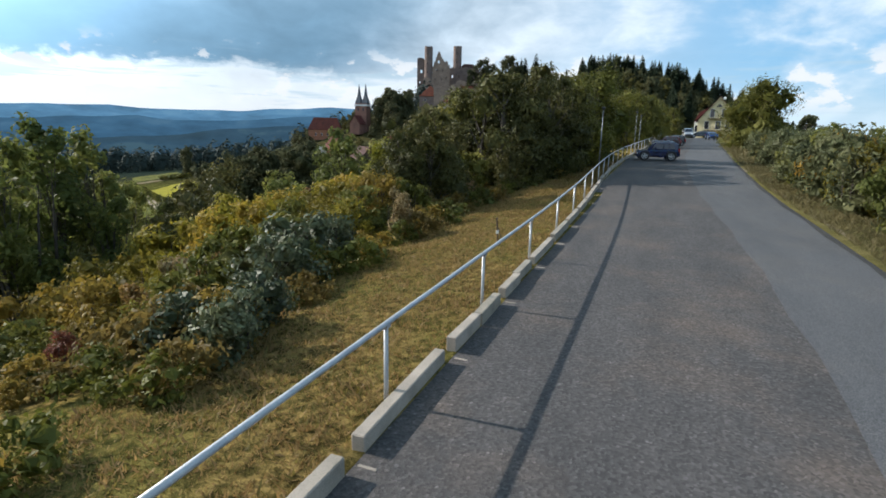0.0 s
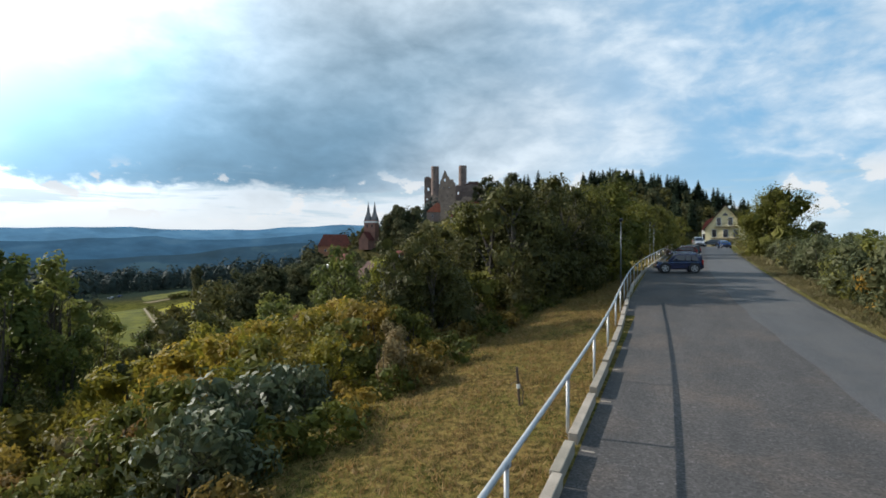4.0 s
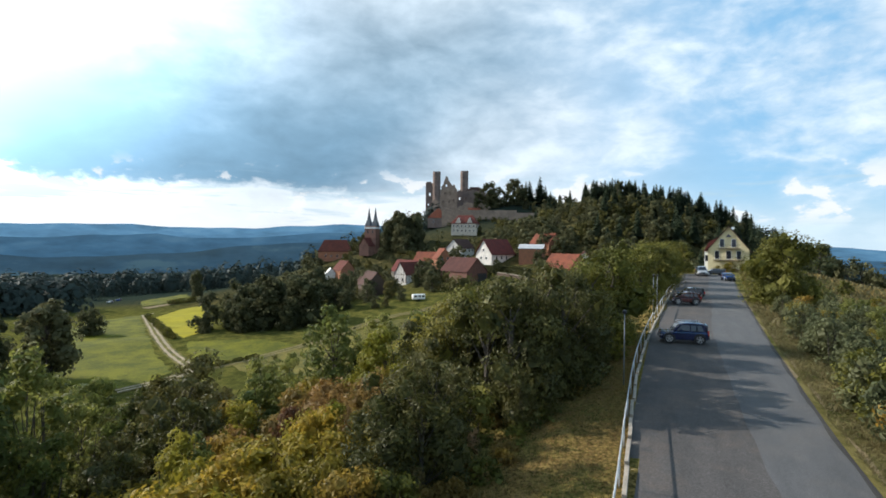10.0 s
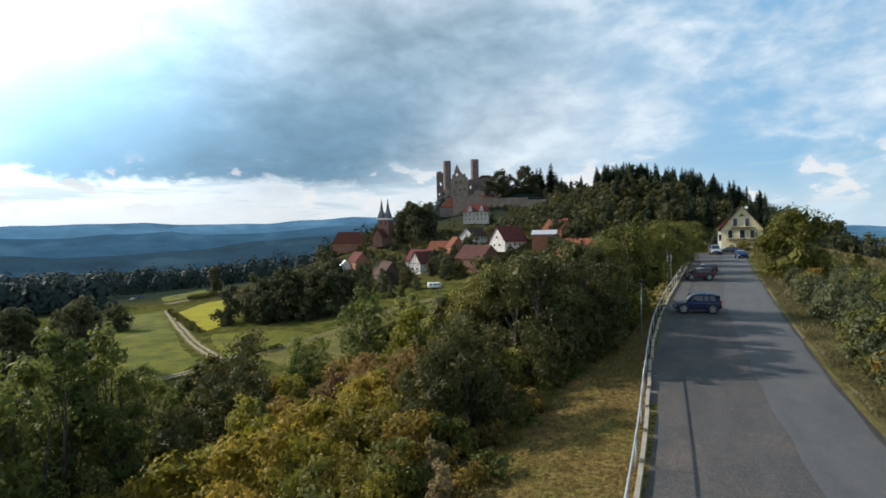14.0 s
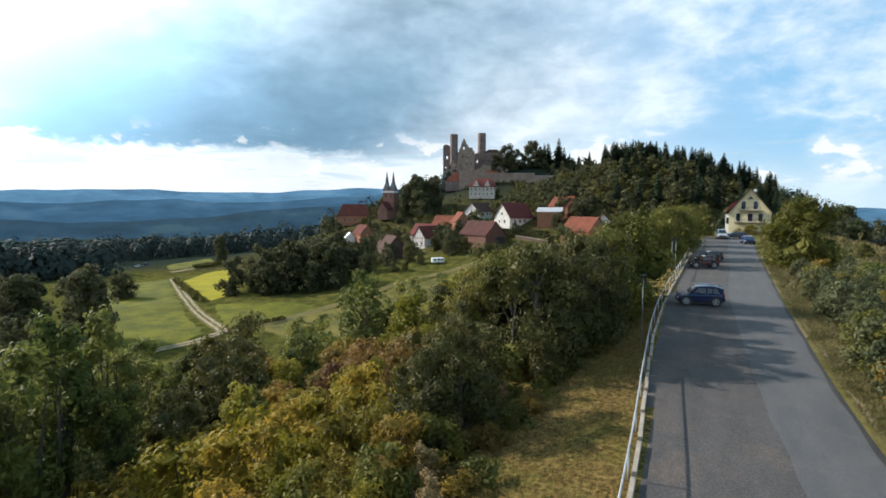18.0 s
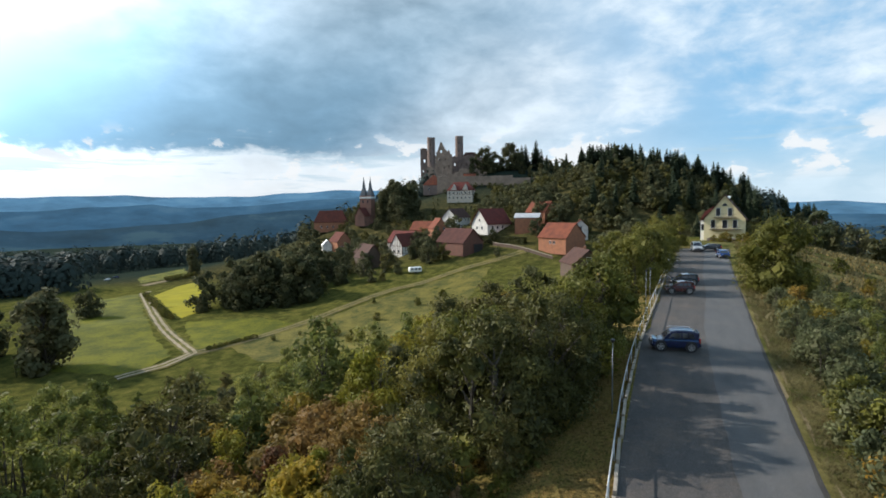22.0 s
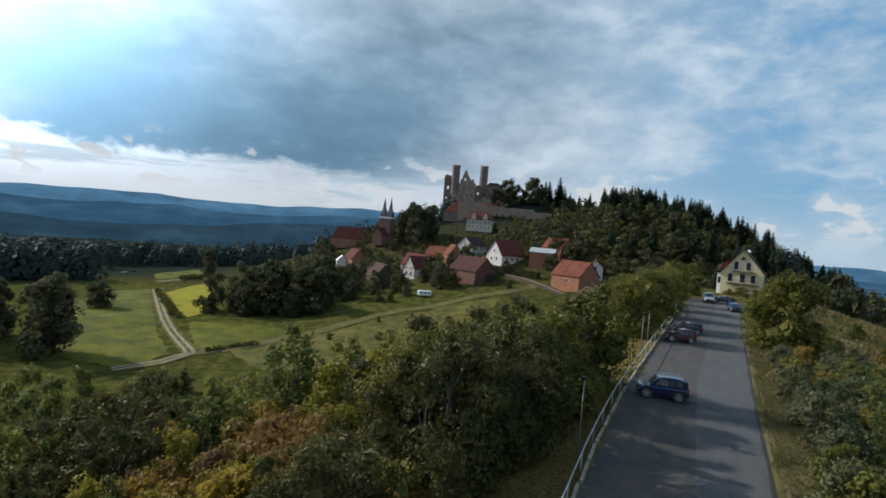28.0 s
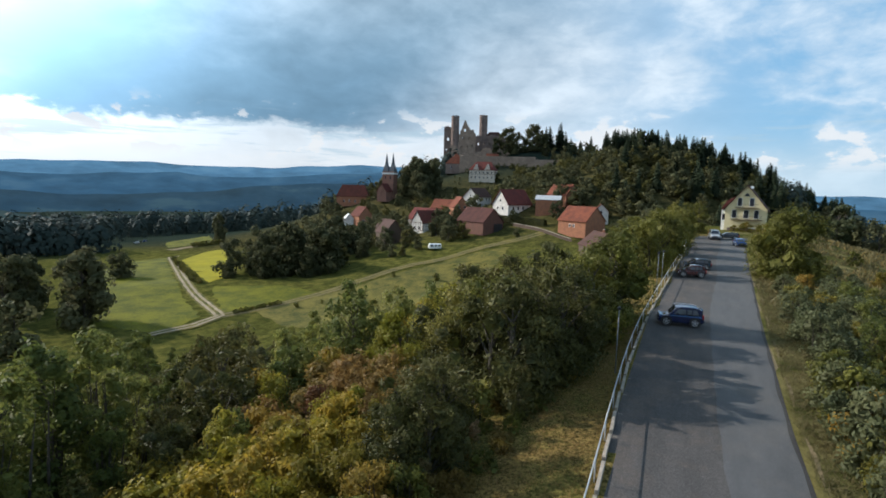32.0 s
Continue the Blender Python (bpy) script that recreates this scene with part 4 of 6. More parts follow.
attic = part("window", Shape().loft([[(-0.75, -5.58, 9.9), (0.75, -5.58, 9.9), (0, -5.58, 10.8)], [(-0.75, -5.48, 9.9), (0.75, -5.48, 9.9), (0, -5.48, 10.8)]]), GLASS_DARK, guest, "small dark triangular attic window")
wing = part("wing", Shape().box((-4.95, -2.0, 2.6), (1.2, 6, 7.2)), WHITE_PAINT, guest, "white glazed side bay")
part("pane", Shape().box((-4.95, -5.02, 4.4), (0.8, 0.03, 1.6)), GLASS_DARK, wing)
part("dormer", Shape().loft([[(-5.7, -5.0, 6.2), (-1.6, -5.0, 10.3), (-4.6, -5.0, 8.6)], [(-5.7, 3, 6.2), (-1.6, 3, 10.3), (-4.6, 3, 8.6)]]), ROOF_RED, guest, "red tiled dormer roof")
dish = part("satellite_dish", Shape().tube([(0.9, -4.4, 12.1), (0.9, -4.6, 12.18), (0.9, -4.63, 12.2)], [0.12, 0.42, 0.44], 14), WHITE_PAINT, guest, "white round satellite dish")
part("terrace_wall", Shape().box((1.0, -8.6, 0.6), (9.5, 0.4, 2.4)), SANDSTONE, guest, "low rubble terrace wall")

# the village below the castle
KEEP = [(-121, 240, 9.0), (-36, 203, 9.8), (-20.2, 147, 10.0), (-29, 214, 6.6), (-71.5, 226, 10.7), (-99.5, 254, 11.5), (-53.6, 222, 9.0), (-50, 232, 6.6), (-127, 276, 8.2), (-107.5, 250, 8.2), (-79, 206, 11.5), (-140, 234, 6.6), (-181, 268, 9.0), (-190, 266, 7.4), (-113, 222, 8.2), (-122, 204, 7.4), (-218, 312, 12.3), (-191, 314, 11.5), (-62, 214, 9.8), (-95, 250, 9.8), (-45, 205, 7.4), (-88, 186, 7.4), (-140, 360, 11.5), (-172, 390, 13.1), (-84, 240, 8.2), (-152, 348, 14.8), (-128, 348, 14.8), (-132, 325, 12.3), (-112, 300, 13.1), (-145, 312, 8.2), (-160, 368, 13.1), (-100, 340, 9.8)]
VILLAGE = "houses of the village"
W2 = [(-1.6, 0.9, 0.9, 1.2), (1.6, 0.9, 0.9, 1.2), (-1.5, 3.6, 0.9, 1.2), (1.5, 3.6, 0.9, 1.2), (0, 6.2, 0.7, 0.9)]
barn = house("barn", "orange brick barn with a bright orange tiled roof", -36.2, 206.0, 62, 11.5, 13.0, 4.6, 9.8, BRICK_WALL, ROOF_ORANGE, side_windows=[(-1.0, 2.3, 0.8, 1.0), (0.8, 2.3, 0.8, 1.0)], group=VILLAGE, category="barn")
cabin = house("house", "small dark timber house with a dark brown roof and white window", -20.2, 149.0, 28, 8.4, 11, 3.0, 6.6, TIMBER, ROOF_BROWN, windows=[(0, 3.6, 1.2, 1.2), (-2, 0.8, 1.2, 1.2), (2, 0.8, 1.2, 1.2)], group=VILLAGE, z=float(land(-20.2, 149)) - 0.4)
chimney(cabin, 1.2, 1.0, 5.8, 1.6)
house("house", "small white gabled house beside the barn", -31.0, 218.0, 10, 5.4, 8, 3.6, 6.2, PLASTER_WHITE, ROOF_RED, windows=[(0, 2.4, 0.8, 1.4)], group=VILLAGE)
low_house = house("house", "low white house with a broad half-hipped red roof", -71.5, 228.5, -28, 10.0, 14, 3.6, 9.6, PLASTER_WHITE, ROOF_RED, windows=W2[:2] + [(0, 4.4, 0.9, 1.1)], side_windows=[(-4, 1, 1, 1.3), (-1, 1, 1, 1.3), (2, 1, 1, 1.3)], group=VILLAGE, over=0.6)
chimney(low_house, -0.8, 1.0, 9.0, 1.3)
house("house", "tall white house with a half-timbered flank and dark brown gabled roof", -99.5, 257.0, -12, 8.6, 13, 6.2, 10.4, PLASTER_WHITE, ROOF_BROWN, windows=W2, side_windows=[(-4.5, 1, 0.9, 1.4), (-1.5, 1, 0.9, 1.4), (1.5, 1, 0.9, 1.4), (-4.5, 4.2, 0.9, 1.4), (-1.5, 4.2, 0.9, 1.4), (1.5, 4.2, 0.9, 1.4), (4.5, 4.2, 0.9, 1.4)], group=VILLAGE)
house("shed", "brick shed with a pale grey sheet roof", -53.6, 223.5, 95, 6.5, 10, 5.4, 7.0, BRICK_WALL, ROOF_GREY, group=VILLAGE, category="shed")
house("house", "house with a bright orange roof behind the shed", -50.0, 233.5, 60, 8, 11, 3.5, 7.8, BRICK_WALL, ROOF_ORANGE, group=VILLAGE)
house("house", "half-timbered house with a steep red roof", -121.0, 240.0, 66, 9.0, 17, 4.6, 10.0, PLASTER_GREY, ROOF_RED, windows=W2, side_windows=[(-4, 1, 0.9, 1.1), (0, 1, 0.9, 1.1), (4, 1, 0.9, 1.1)], group=VILLAGE)
house("house", "house with an orange-red roof in the village", -127.0, 278.0, 80, 8, 16, 4.0, 8.6, BRICK_WALL, ROOF_ORANGE, group=VILLAGE)
house("house", "house with an orange tiled roof turned to the lane", -107.5, 252.0, 40, 8.0, 10, 4.2, 9.2, BRICK_WALL, ROOF_ORANGE, windows=W2[:4], group=VILLAGE)
byre = house("barn", "long timber barn with a dark red roof and an open bay", -79.0, 209.0, 62, 11, 17, 3.8, 9.2, BYRE_WALL, ROOF_BARN, group=VILLAGE, category="barn")
# the bay's dark inside is a black sheet laid on the solid gable
part("open_bay", Shape().box((2.2, -9.03, 1.4), (4.6, 0.1, 3.4)), PLASTIC_BLACK, byre, "black sheet standing in for the shade inside the open bay")
house("house", "house with a long brown roof behind trees", -140.0, 236.0, 60, 8, 14, 3.0, 7.0, TIMBER, ROOF_BROWN, group=VILLAGE)
house("house", "red-roofed house beside white sheeting", -181.0, 272.0, 55, 9, 14, 4.6, 10.0, BRICK_WALL, ROOF_RED, windows=W2[:2], group=VILLAGE)
house("shed", "small shed covered with white sheeting", -190.0, 271.0, 40, 6, 8, 3.4, 6.4, PLASTER_WHITE, WHITE_PAINT, group=VILLAGE, category="shed")
house("house", "half-timbered house front with white panels under a red roof", -113.0, 226.0, -20, 8.0, 12, 4.0, 9.4, PLASTER_WHITE, ROOF_RED, windows=W2[:2], group=VILLAGE, framed=0.4)
house("barn", "weathered dark wooden barn with a brown gabled roof", -122.0, 207.0, 50, 9.0, 13, 5.0, 10.5, TIMBER, ROOF_BROWN, group=VILLAGE, category="barn")
house("rectory", "large old house with a broad dark red roof", -218.0, 316.0, 118, 13, 22, 5.5, 13.6, BRICK_WALL, ROOF_RED, side_windows=[(-6, 1.5, 1, 1.5), (-2, 1.5, 1, 1.5), (2, 1.5, 1, 1.5), (6, 1.5, 1, 1.5)], group=VILLAGE, hip=3.0)
timbered = house("half_timbered_house", "white half-timbered house with a red roof under the castle", -140.0, 369.0, 98, 10.5, 19, 7.4, 13.6, PLASTER_CREAM, ROOF_RED, side_windows=[(k, h, 1.0, 1.3) for k in (-7.5, -4.5, -1.5, 1.5, 4.5, 7.5) for h in (1.4, 4.8)], group=VILLAGE, hip=4.0, framed=4.2)
for k in (-4.2, 4.2):
    part("dormer", Shape().loft([[(-5.4, k - 2.2, 7.6), (-5.4, k + 2.2, 7.6), (-5.4, k, 11.8)], [(-1.0, k - 2.2, 7.6), (-1.0, k + 2.2, 7.6), (-1.0, k, 11.8)]]), PLASTER_CREAM, timbered, "pale half-timbered dormer gable")
gatehouse = house("gatehouse", "castle gatehouse with a broad hipped orange-red roof", -175.0, 398.0, 25, 17, 17, 6.5, 15.0, SANDSTONE, ROOF_ORANGE, windows=[(-4, 2.5, 1.2, 1.6), (4, 2.5, 1.2, 1.6)], group=VILLAGE, category="outbuilding", hip=7.5)

# the church with its twin spires
cz = float(land(-191, 321))
church = thing("church", "stone village church with a square tower and two slate spires", "church", pose(-191, 321, cz, 0, 0, 8))
part("tower", Shape().box((0, 0, 8.5), (8.2, 7, 20)), STONE_RED, church)
part("gallery", Shape().box((0, 0, 17.2), (8.8, 7.6, 1.2)), WHITE_PAINT, church, "pale belfry band")
for s in (-1, 1):
    part("spire", Shape().loft([[(s * 2.4 + a * 2.0 * k, b * 2.6 * k, zz) for a, b in ((-1, -1), (1, -1), (1, 1), (-1, 1))] for zz, k in ((18.4, 1.0), (20.2, 0.85), (23.5, 0.42), (31.5, 0.02))]), SLATE, church, "slender slate spire")
    win = part("window", Shape().box((s * 1.8, -3.53, 14.5), (0.9, 0.06, 2.0)), GLASS_DARK, church)
front = [(-3.4, -2), (3.4, -2), (3.4, 5.0), (0, 10.0), (-3.4, 5.0)]
part("nave", Shape().loft([[(a, -14.0, b) for a, b in front], [(a, -3.4, b) for a, b in front]]), STONE_RED, church)
for s in (-1, 1):
    ring = [(s * 3.8, 4.45), (0, 10.0), (0, 10.3), (s * 3.8, 4.75)]
    part("nave_roof", Shape().loft([[(a, -14.4, b + 0.05) for a, b in ring], [(a, -3.5, b + 0.05) for a, b in ring]]), ROOF_RED, church)

# the castle ruin on its hill
kz = float(land(-170, 432))
castle = thing("castle_ruin", "ruined sandstone hilltop castle with two round towers and broken gables", "castle", pose(-172.5, 430.1, kz, 0, 0, 23))


def round_tower(x, y, r, z0, z1, label):
    t = part("tower", Shape().tube([(x, y, z0), (x, y, z1 - 3), (x, y, z1 - 2.8), (x, y, z1 - 0.3), (x, y, z1)], [r * 1.03, r * 0.99, r * 1.0, r * 1.0, r * 0.96], 20), SANDSTONE, castle, label)
    for k in range(9):
        a = 2 * math.pi * k / 9
        part("merlon", Shape().box((0, 0, 0.2), (0.8, 1.3, 0.5), Matrix.Translation((x + math.cos(a) * r * 0.86, y + math.sin(a) * r * 0.86, z1)) @ Matrix.Rotation(a, 4, "Z")), SANDSTONE, t)
    # black boxes on the solid wall stand in for the shade in slits
    for zz in (z1 - 6, z1 - 13, z1 - 20):
        part("slit", Shape().box((x - 0.6, y - r, zz), (0.5, 0.5, 1.6)), PLASTIC_BLACK, t)


def broken_wall(points, y, thick, z0, holes, label, mat=SANDSTONE, step=0.9):
    """A ruined wall with a crumbled top, one skin. points: its outline in x and z; holes: openings that go through it (middle, height, width, tall)."""
    g = random.Random(int(abs(points[0][0]) * 7 + abs(y) * 3))
    xs = set(np.arange(points[0][0], points[-1][0] + 0.01, step))
    zs = {z0} | set(np.arange(min(p[1] for p in points) - 1.5, max(p[1] for p in points) + 0.9, step * 0.8))
    for a, b, ww, hh in holes:
        xs = {v for v in xs if min(abs(v - a + ww / 2), abs(v - a - ww / 2)) > 0.25} | {a - ww / 2, a + ww / 2}
        zs = {v for v in zs if min(abs(v - b + hh / 2), abs(v - b - hh / 2)) > 0.25} | {b - hh / 2, b + hh / 2}
    xs, zs = sorted(xs), sorted(zs)
    tops = [float(np.interp((p + q) / 2, [v[0] for v in points], [v[1] for v in points])) + g.uniform(-0.5, 0.4) for p, q in zip(xs, xs[1:])]

    def solid(i, j):
        if not (0 <= i < len(xs) - 1 and 0 <= j < len(zs) - 1):
            return False
        mx, mz = (xs[i] + xs[i + 1]) / 2, (zs[j] + zs[j + 1]) / 2
        return (mz < tops[i] or j == 0) and not any(abs(mx - a) < ww / 2 and abs(mz - b) < hh / 2 for a, b, ww, hh in holes)
    s, known = Shape(), {}

    def corner(i, j, back):
        key = (i, j, back)
        if key not in known:
            known[key] = len(s.v)
            s.v.append((xs[i] + g.uniform(-0.12, 0.12), y + thick * back + g.uniform(-0.08, 0.08), zs[j] + g.uniform(-0.15, 0.15)))
        return known[key]
    for i in range(len(xs) - 1):
        for j in range(len(zs) - 1):
            if not solid(i, j):
                continue
            ring = [(i, j), (i + 1, j), (i + 1, j + 1), (i, j + 1)]
            s.f.append(tuple(corner(p, q, 0) for p, q in ring))
            s.f.append(tuple(corner(p, q, 1) for p, q in reversed(ring)))
            for k, (di, dj) in enumerate(((0, -1), (1, 0), (0, 1), (-1, 0))):
                if not solid(i + di, j + dj):
                    p, q = ring[k], ring[(k + 1) % 4]
                    s.f.append((corner(*q, 0), corner(*p, 0), corner(*p, 1), corner(*q, 1)))
    part("wall", s, mat, castle, label)


round_tower(-17.0, -2, 3.4, -6, 37.0, "tall round stone tower")
round_tower(7.5, 14, 3.6, -6, 40.0, "round keep tower")
broken_wall([(-26.5, 28.0), (-25, 29.0), (-23.5, 29), (-22, 28.5), (-20.5, 27.5), (-20, 24)], 0, 2.0, -8, [(-23.0, 18, 1.6, 2.6), (-24.2, 9, 1.0, 2.0)], "tall broken curtain wall")
broken_wall([(-14.5, 12), (-13.4, 21), (-12.2, 25), (-11, 27.5), (-10.2, 29.8), (-9.0, 33), (-7.9, 33.4), (-7.0, 31), (-5.8, 28.6), (-4.4, 26.6), (-3.2, 25), (-2.2, 26.4), (-1.2, 26), (-0.6, 23.5), (0.4, 22.5), (1.2, 17)], -4, 1.8, -8, [(-8.4, 25.5, 1.2, 2.2), (-9.8, 18.5, 1.2, 2.2), (-5.2, 18.5, 1.2, 2.2), (-11.2, 11.5, 1.2, 2), (-6.2, 11.5, 1.2, 2), (-2.0, 12.5, 1.2, 2)], "ruined gable of the great hall", STONE_PALE)
broken_wall([(-21, 12), (-17, 12.5), (-14, 10), (-12, 7), (-8, 5.5), (-4, 5), (0, 3.5)], -8, 1.6, -12, [], "crumbled outer wall below the tower", STONE_PALE)
broken_wall([(0, 21.5), (3, 22.5), (5, 22.2), (7, 21.6), (9, 21.8), (13, 22.4), (18, 22.6), (22, 21.5), (26, 20), (29, 15)], 5, 2.0, -8, [(3.5, 15, 1.5, 2.4), (8.5, 15, 1.5, 2.4), (13.5, 15, 1.5, 2.4), (19, 14, 1.5, 2.4)], "ruined palace wall")
broken_wall([(-14, 16), (-12, 20), (-8, 21), (-4, 20.5), (1, 21)], 7, 1.8, -8, [(-6, 15, 1.2, 2.0)], "rear wall of the great hall")
broken_wall([(-1, 4.5), (2, 6.5), (5, 7.6), (7.5, 10.5), (10, 10.8), (13, 9.6), (17, 9.2), (21, 9.6), (26, 8.6), (30, 6.5)], -11, 1.6, -12, [(11, 4.5, 1.2, 1.6), (18, 4.5, 1.2, 1.6)], "lower curtain wall", STONE_PALE)
broken_wall([(-12, 2.5), (8, 2.8), (30, 2.4), (47, 2.2), (47.5, 1.0), (60, 0.8), (74, 1.0), (90, -2)], -38, 1.6, -22, [], "outer ring wall", STONE_PALE, 2.4)
part("hall", Shape().box((17, 13, 6), (18, 12, 28)), SANDSTONE, castle, "roofed inner castle block")
part("hall_roof", Shape().loft([[(7.5, 6.5, 20), (26.5, 6.5, 20), (26.5, 19.5, 20), (7.5, 19.5, 20)], [(13, 12, 26), (21, 12, 26), (21, 14, 26), (13, 14, 26)]]), ROOF_BROWN, castle, "dark hipped roof")
part("lean_to_roof", Shape().loft([[(9, -20, 2), (21, -20, 2), (21, -12, 2), (9, -12, 2)], [(10, -16, 5.6), (20, -16, 5.6), (20, -15.6, 5.6), (10, -15.6, 5.6)]]), ROOF_ORANGE, castle, "small orange tiled roof behind the ring wall")

# caravan
cv = thing("caravan", "small white caravan parked on the meadow", "caravan", pose(-88.8, 186.4, float(land(-88.8, 186.4)), 0, 0, 40))
part("body", Shape().chamfer((0, 0, 1.45), (5.0, 2.2, 2.0), 0.3), WHITE_PAINT, cv)
for a in (-1.4, 0.2, 1.6):
    part("window", Shape().box((a, -1.11, 1.75), (0.9, 0.04, 0.6)), GLASS_DARK, cv)
for s in (-1, 1):
    part("wheel", Shape().tube([(0, s * 0.95 - 0.1, 0.32), (0, s * 0.95 + 0.1, 0.32)], 0.32, 12), RUBBER, cv)


# ---- cars ----
def car(name, label, paint, x, y, turn, length=4.3, width=1.8, height=1.7, boxy=1.0, bonnet=0.26):
    """A parked car, nose along -x before the turn."""
    z = float(road_z(y)) if x > float(kerb_x(y)) else float(land(x, y))
    ob = thing(name, label, "car", pose(x, y, z, 0, 0, turn))
    L, W = length / 2, width / 2
    belt, sill, roof = height * 0.58, 0.24, height

    def ring(px, half, low, high, crown=0.0):
        r = 0.10
        return [(px, -half, low + r), (px, -half + r, low), (px, half - r, low), (px, half, low + r), (px, half, high - r), (px, half - r * 1.6, high + crown), (px, -half + r * 1.6, high + crown), (px, -half, high - r)]
    nose = -L
    stations = [(nose, 0.80, 0.34, 0.62), (nose + 0.10, 0.93, 0.26, 0.78), (nose + 0.35, 0.98, sill, belt - 0.13), (nose + 0.8, 1.0, sill, belt - 0.06), (nose + length * bonnet, 1.0, sill, belt),
                (0, 1.0, sill, belt), (L - 0.5, 1.0, sill, belt), (L - 0.12, 0.97, 0.28, belt - 0.02), (L, 0.88, 0.36, belt - 0.14)]
    part("body", Shape().loft([ring(px, W * k, lo, hi, 0.03) for px, k, lo, hi in stations]), paint, ob, smooth=False)
    a0 = nose + length * bonnet - 0.05
    rake = 0.44 if boxy >= 1.0 else 0.62
    cab = [(a0, 0.90, belt - 0.02, belt + 0.02), (a0 + rake, 0.84, belt - 0.02, roof - 0.09), (a0 + rake + 0.36, 0.80, belt - 0.02, roof - 0.02), (0.55, 0.80, belt - 0.02, roof), (L - 0.36 * boxy - 0.1, 0.80, belt - 0.02, roof - 0.04),
           (L - 0.14 if boxy > 0.8 else L - 0.1, 0.82, belt - 0.02, (roof - 0.16) if boxy > 0.8 else belt + 0.1), (L - 0.08, 0.88, belt - 0.02, belt + 0.03)]

    def cab_ring(px, k, low, high):
        up = max(high - low, 0.02)
        top = W * k * (1 - 0.13 * min(1, up))
        return [(px, -W * k, low), (px, W * k, low), (px, top + 0.03, high - 0.08 * min(1, up)), (px, top - 0.08, high), (px, -top + 0.08, high), (px, -top - 0.03, high - 0.08 * min(1, up))]
    part("cabin", Shape().loft([cab_ring(*c) for c in cab]), paint, ob)
    # glass: side windows, windscreen, rear window
    zt, zb = roof - 0.17, belt + 0.06
    for s in (-1, 1):
        for k, (p, q) in enumerate(((a0 + 0.3, (a0 + L) / 2 - 0.06), ((a0 + L) / 2 + 0.02, L - 0.85), (L - 0.77, L - 0.35))):
            front = rake * 0.68 if k == 0 else 0.0
            back = 0.16 if k == 2 else 0.0
            yb, yt = s * (W * 0.85), s * (W * 0.755)
            g = Shape().loft([[(p, yb, zb), (q, yb, zb), (q - back, yt, zt), (p + front, yt, zt)], [(p, yb + s * 0.03, zb), (q, yb + s * 0.03, zb), (q - back, yt + s * 0.05, zt), (p + front, yt + s * 0.05, zt)]])
            part("side_window", g, GLASS_DARK, ob)
        m = part("mirror", Shape().chamfer((a0 + 0.55, s * (W + 0.1), belt + 0.12), (0.16, 0.2, 0.16), 0.03), paint, ob)
        part("headlamp", Shape().chamfer((nose + 0.14, s * W * 0.68, belt - 0.30), (0.2, 0.36, 0.17), 0.04), LAMP_GLASS, ob)
        part("tail_lamp", Shape().chamfer((L - 0.06, s * W * 0.80, belt - 0.06), (0.12, 0.2, 0.38), 0.03), TAIL_RED, ob)
        for px in (nose + length * 0.19, L - length * 0.19):
            part("wheel_arch", Shape().tube([(px, s * (W - 0.12), 0.36), (px, s * (W + 0.006), 0.36)], 0.40, 18), PLASTIC_BLACK, ob)
            wheel = part("wheel", Shape().tube([(px, s * (W - 0.2), 0.33), (px, s * (W - 0.16), 0.33), (px, s * (W + 0.0), 0.33), (px, s * (W + 0.02), 0.33)], [0.30, 0.33, 0.33, 0.30], 20), RUBBER, ob)
            rim = Shape().tube([(px, s * W, 0.33), (px, s * (W + 0.025), 0.33)], 0.07, 10)
            for k in range(5):
                a = 2 * math.pi * k / 5
                rim.box((0, 0, 0.13), (0.07, 0.03, 0.2), Matrix.Translation((px, s * (W + 0.022), 0.33)) @ Matrix.Rotation(a, 4, "Y"))
            ring_pts = [(px + 0.215 * math.cos(2 * math.pi * k / 20), s * (W + 0.02), 0.33 + 0.215 * math.sin(2 * math.pi * k / 20)) for k in range(21)]
            rim.tube(ring_pts, 0.022, 5)
            part("rim", rim, ALLOY, wheel)
    part("windscreen", Shape().loft([[(a0 + 0.02, -W * 0.80, belt + 0.05), (a0 + 0.02, W * 0.80, belt + 0.05), (a0 + rake - 0.02, W * 0.66, roof - 0.14), (a0 + rake - 0.02, -W * 0.66, roof - 0.14)],
                                     [(a0 - 0.02, -W * 0.80, belt + 0.07), (a0 - 0.02, W * 0.80, belt + 0.07), (a0 + rake - 0.06, W * 0.66, roof - 0.12), (a0 + rake - 0.06, -W * 0.66, roof - 0.12)]]), GLASS_DARK, ob)
    part("rear_window", Shape().box((L - 0.10, 0, (belt + roof) / 2 + 0.03), (0.06, W * 1.35, (roof - belt) * 0.5)), GLASS_DARK, ob)
    part("bumper", Shape().chamfer((nose + 0.06, 0, 0.42), (0.2, W * 1.7, 0.2), 0.04), PLASTIC_BLACK, ob)
    part("bumper", Shape().chamfer((L - 0.05, 0, 0.44), (0.2, W * 1.7, 0.2), 0.04), PLASTIC_BLACK, ob)
    part("grille", Shape().box((nose + 0.02, 0, 0.62), (0.06, W * 0.9, 0.12)), PLASTIC_BLACK, ob)
    part("number_plate", Shape().box((L + 0.045, 0, 0.62), (0.02, 0.5, 0.11)), WHITE_PAINT, ob)
    return ob


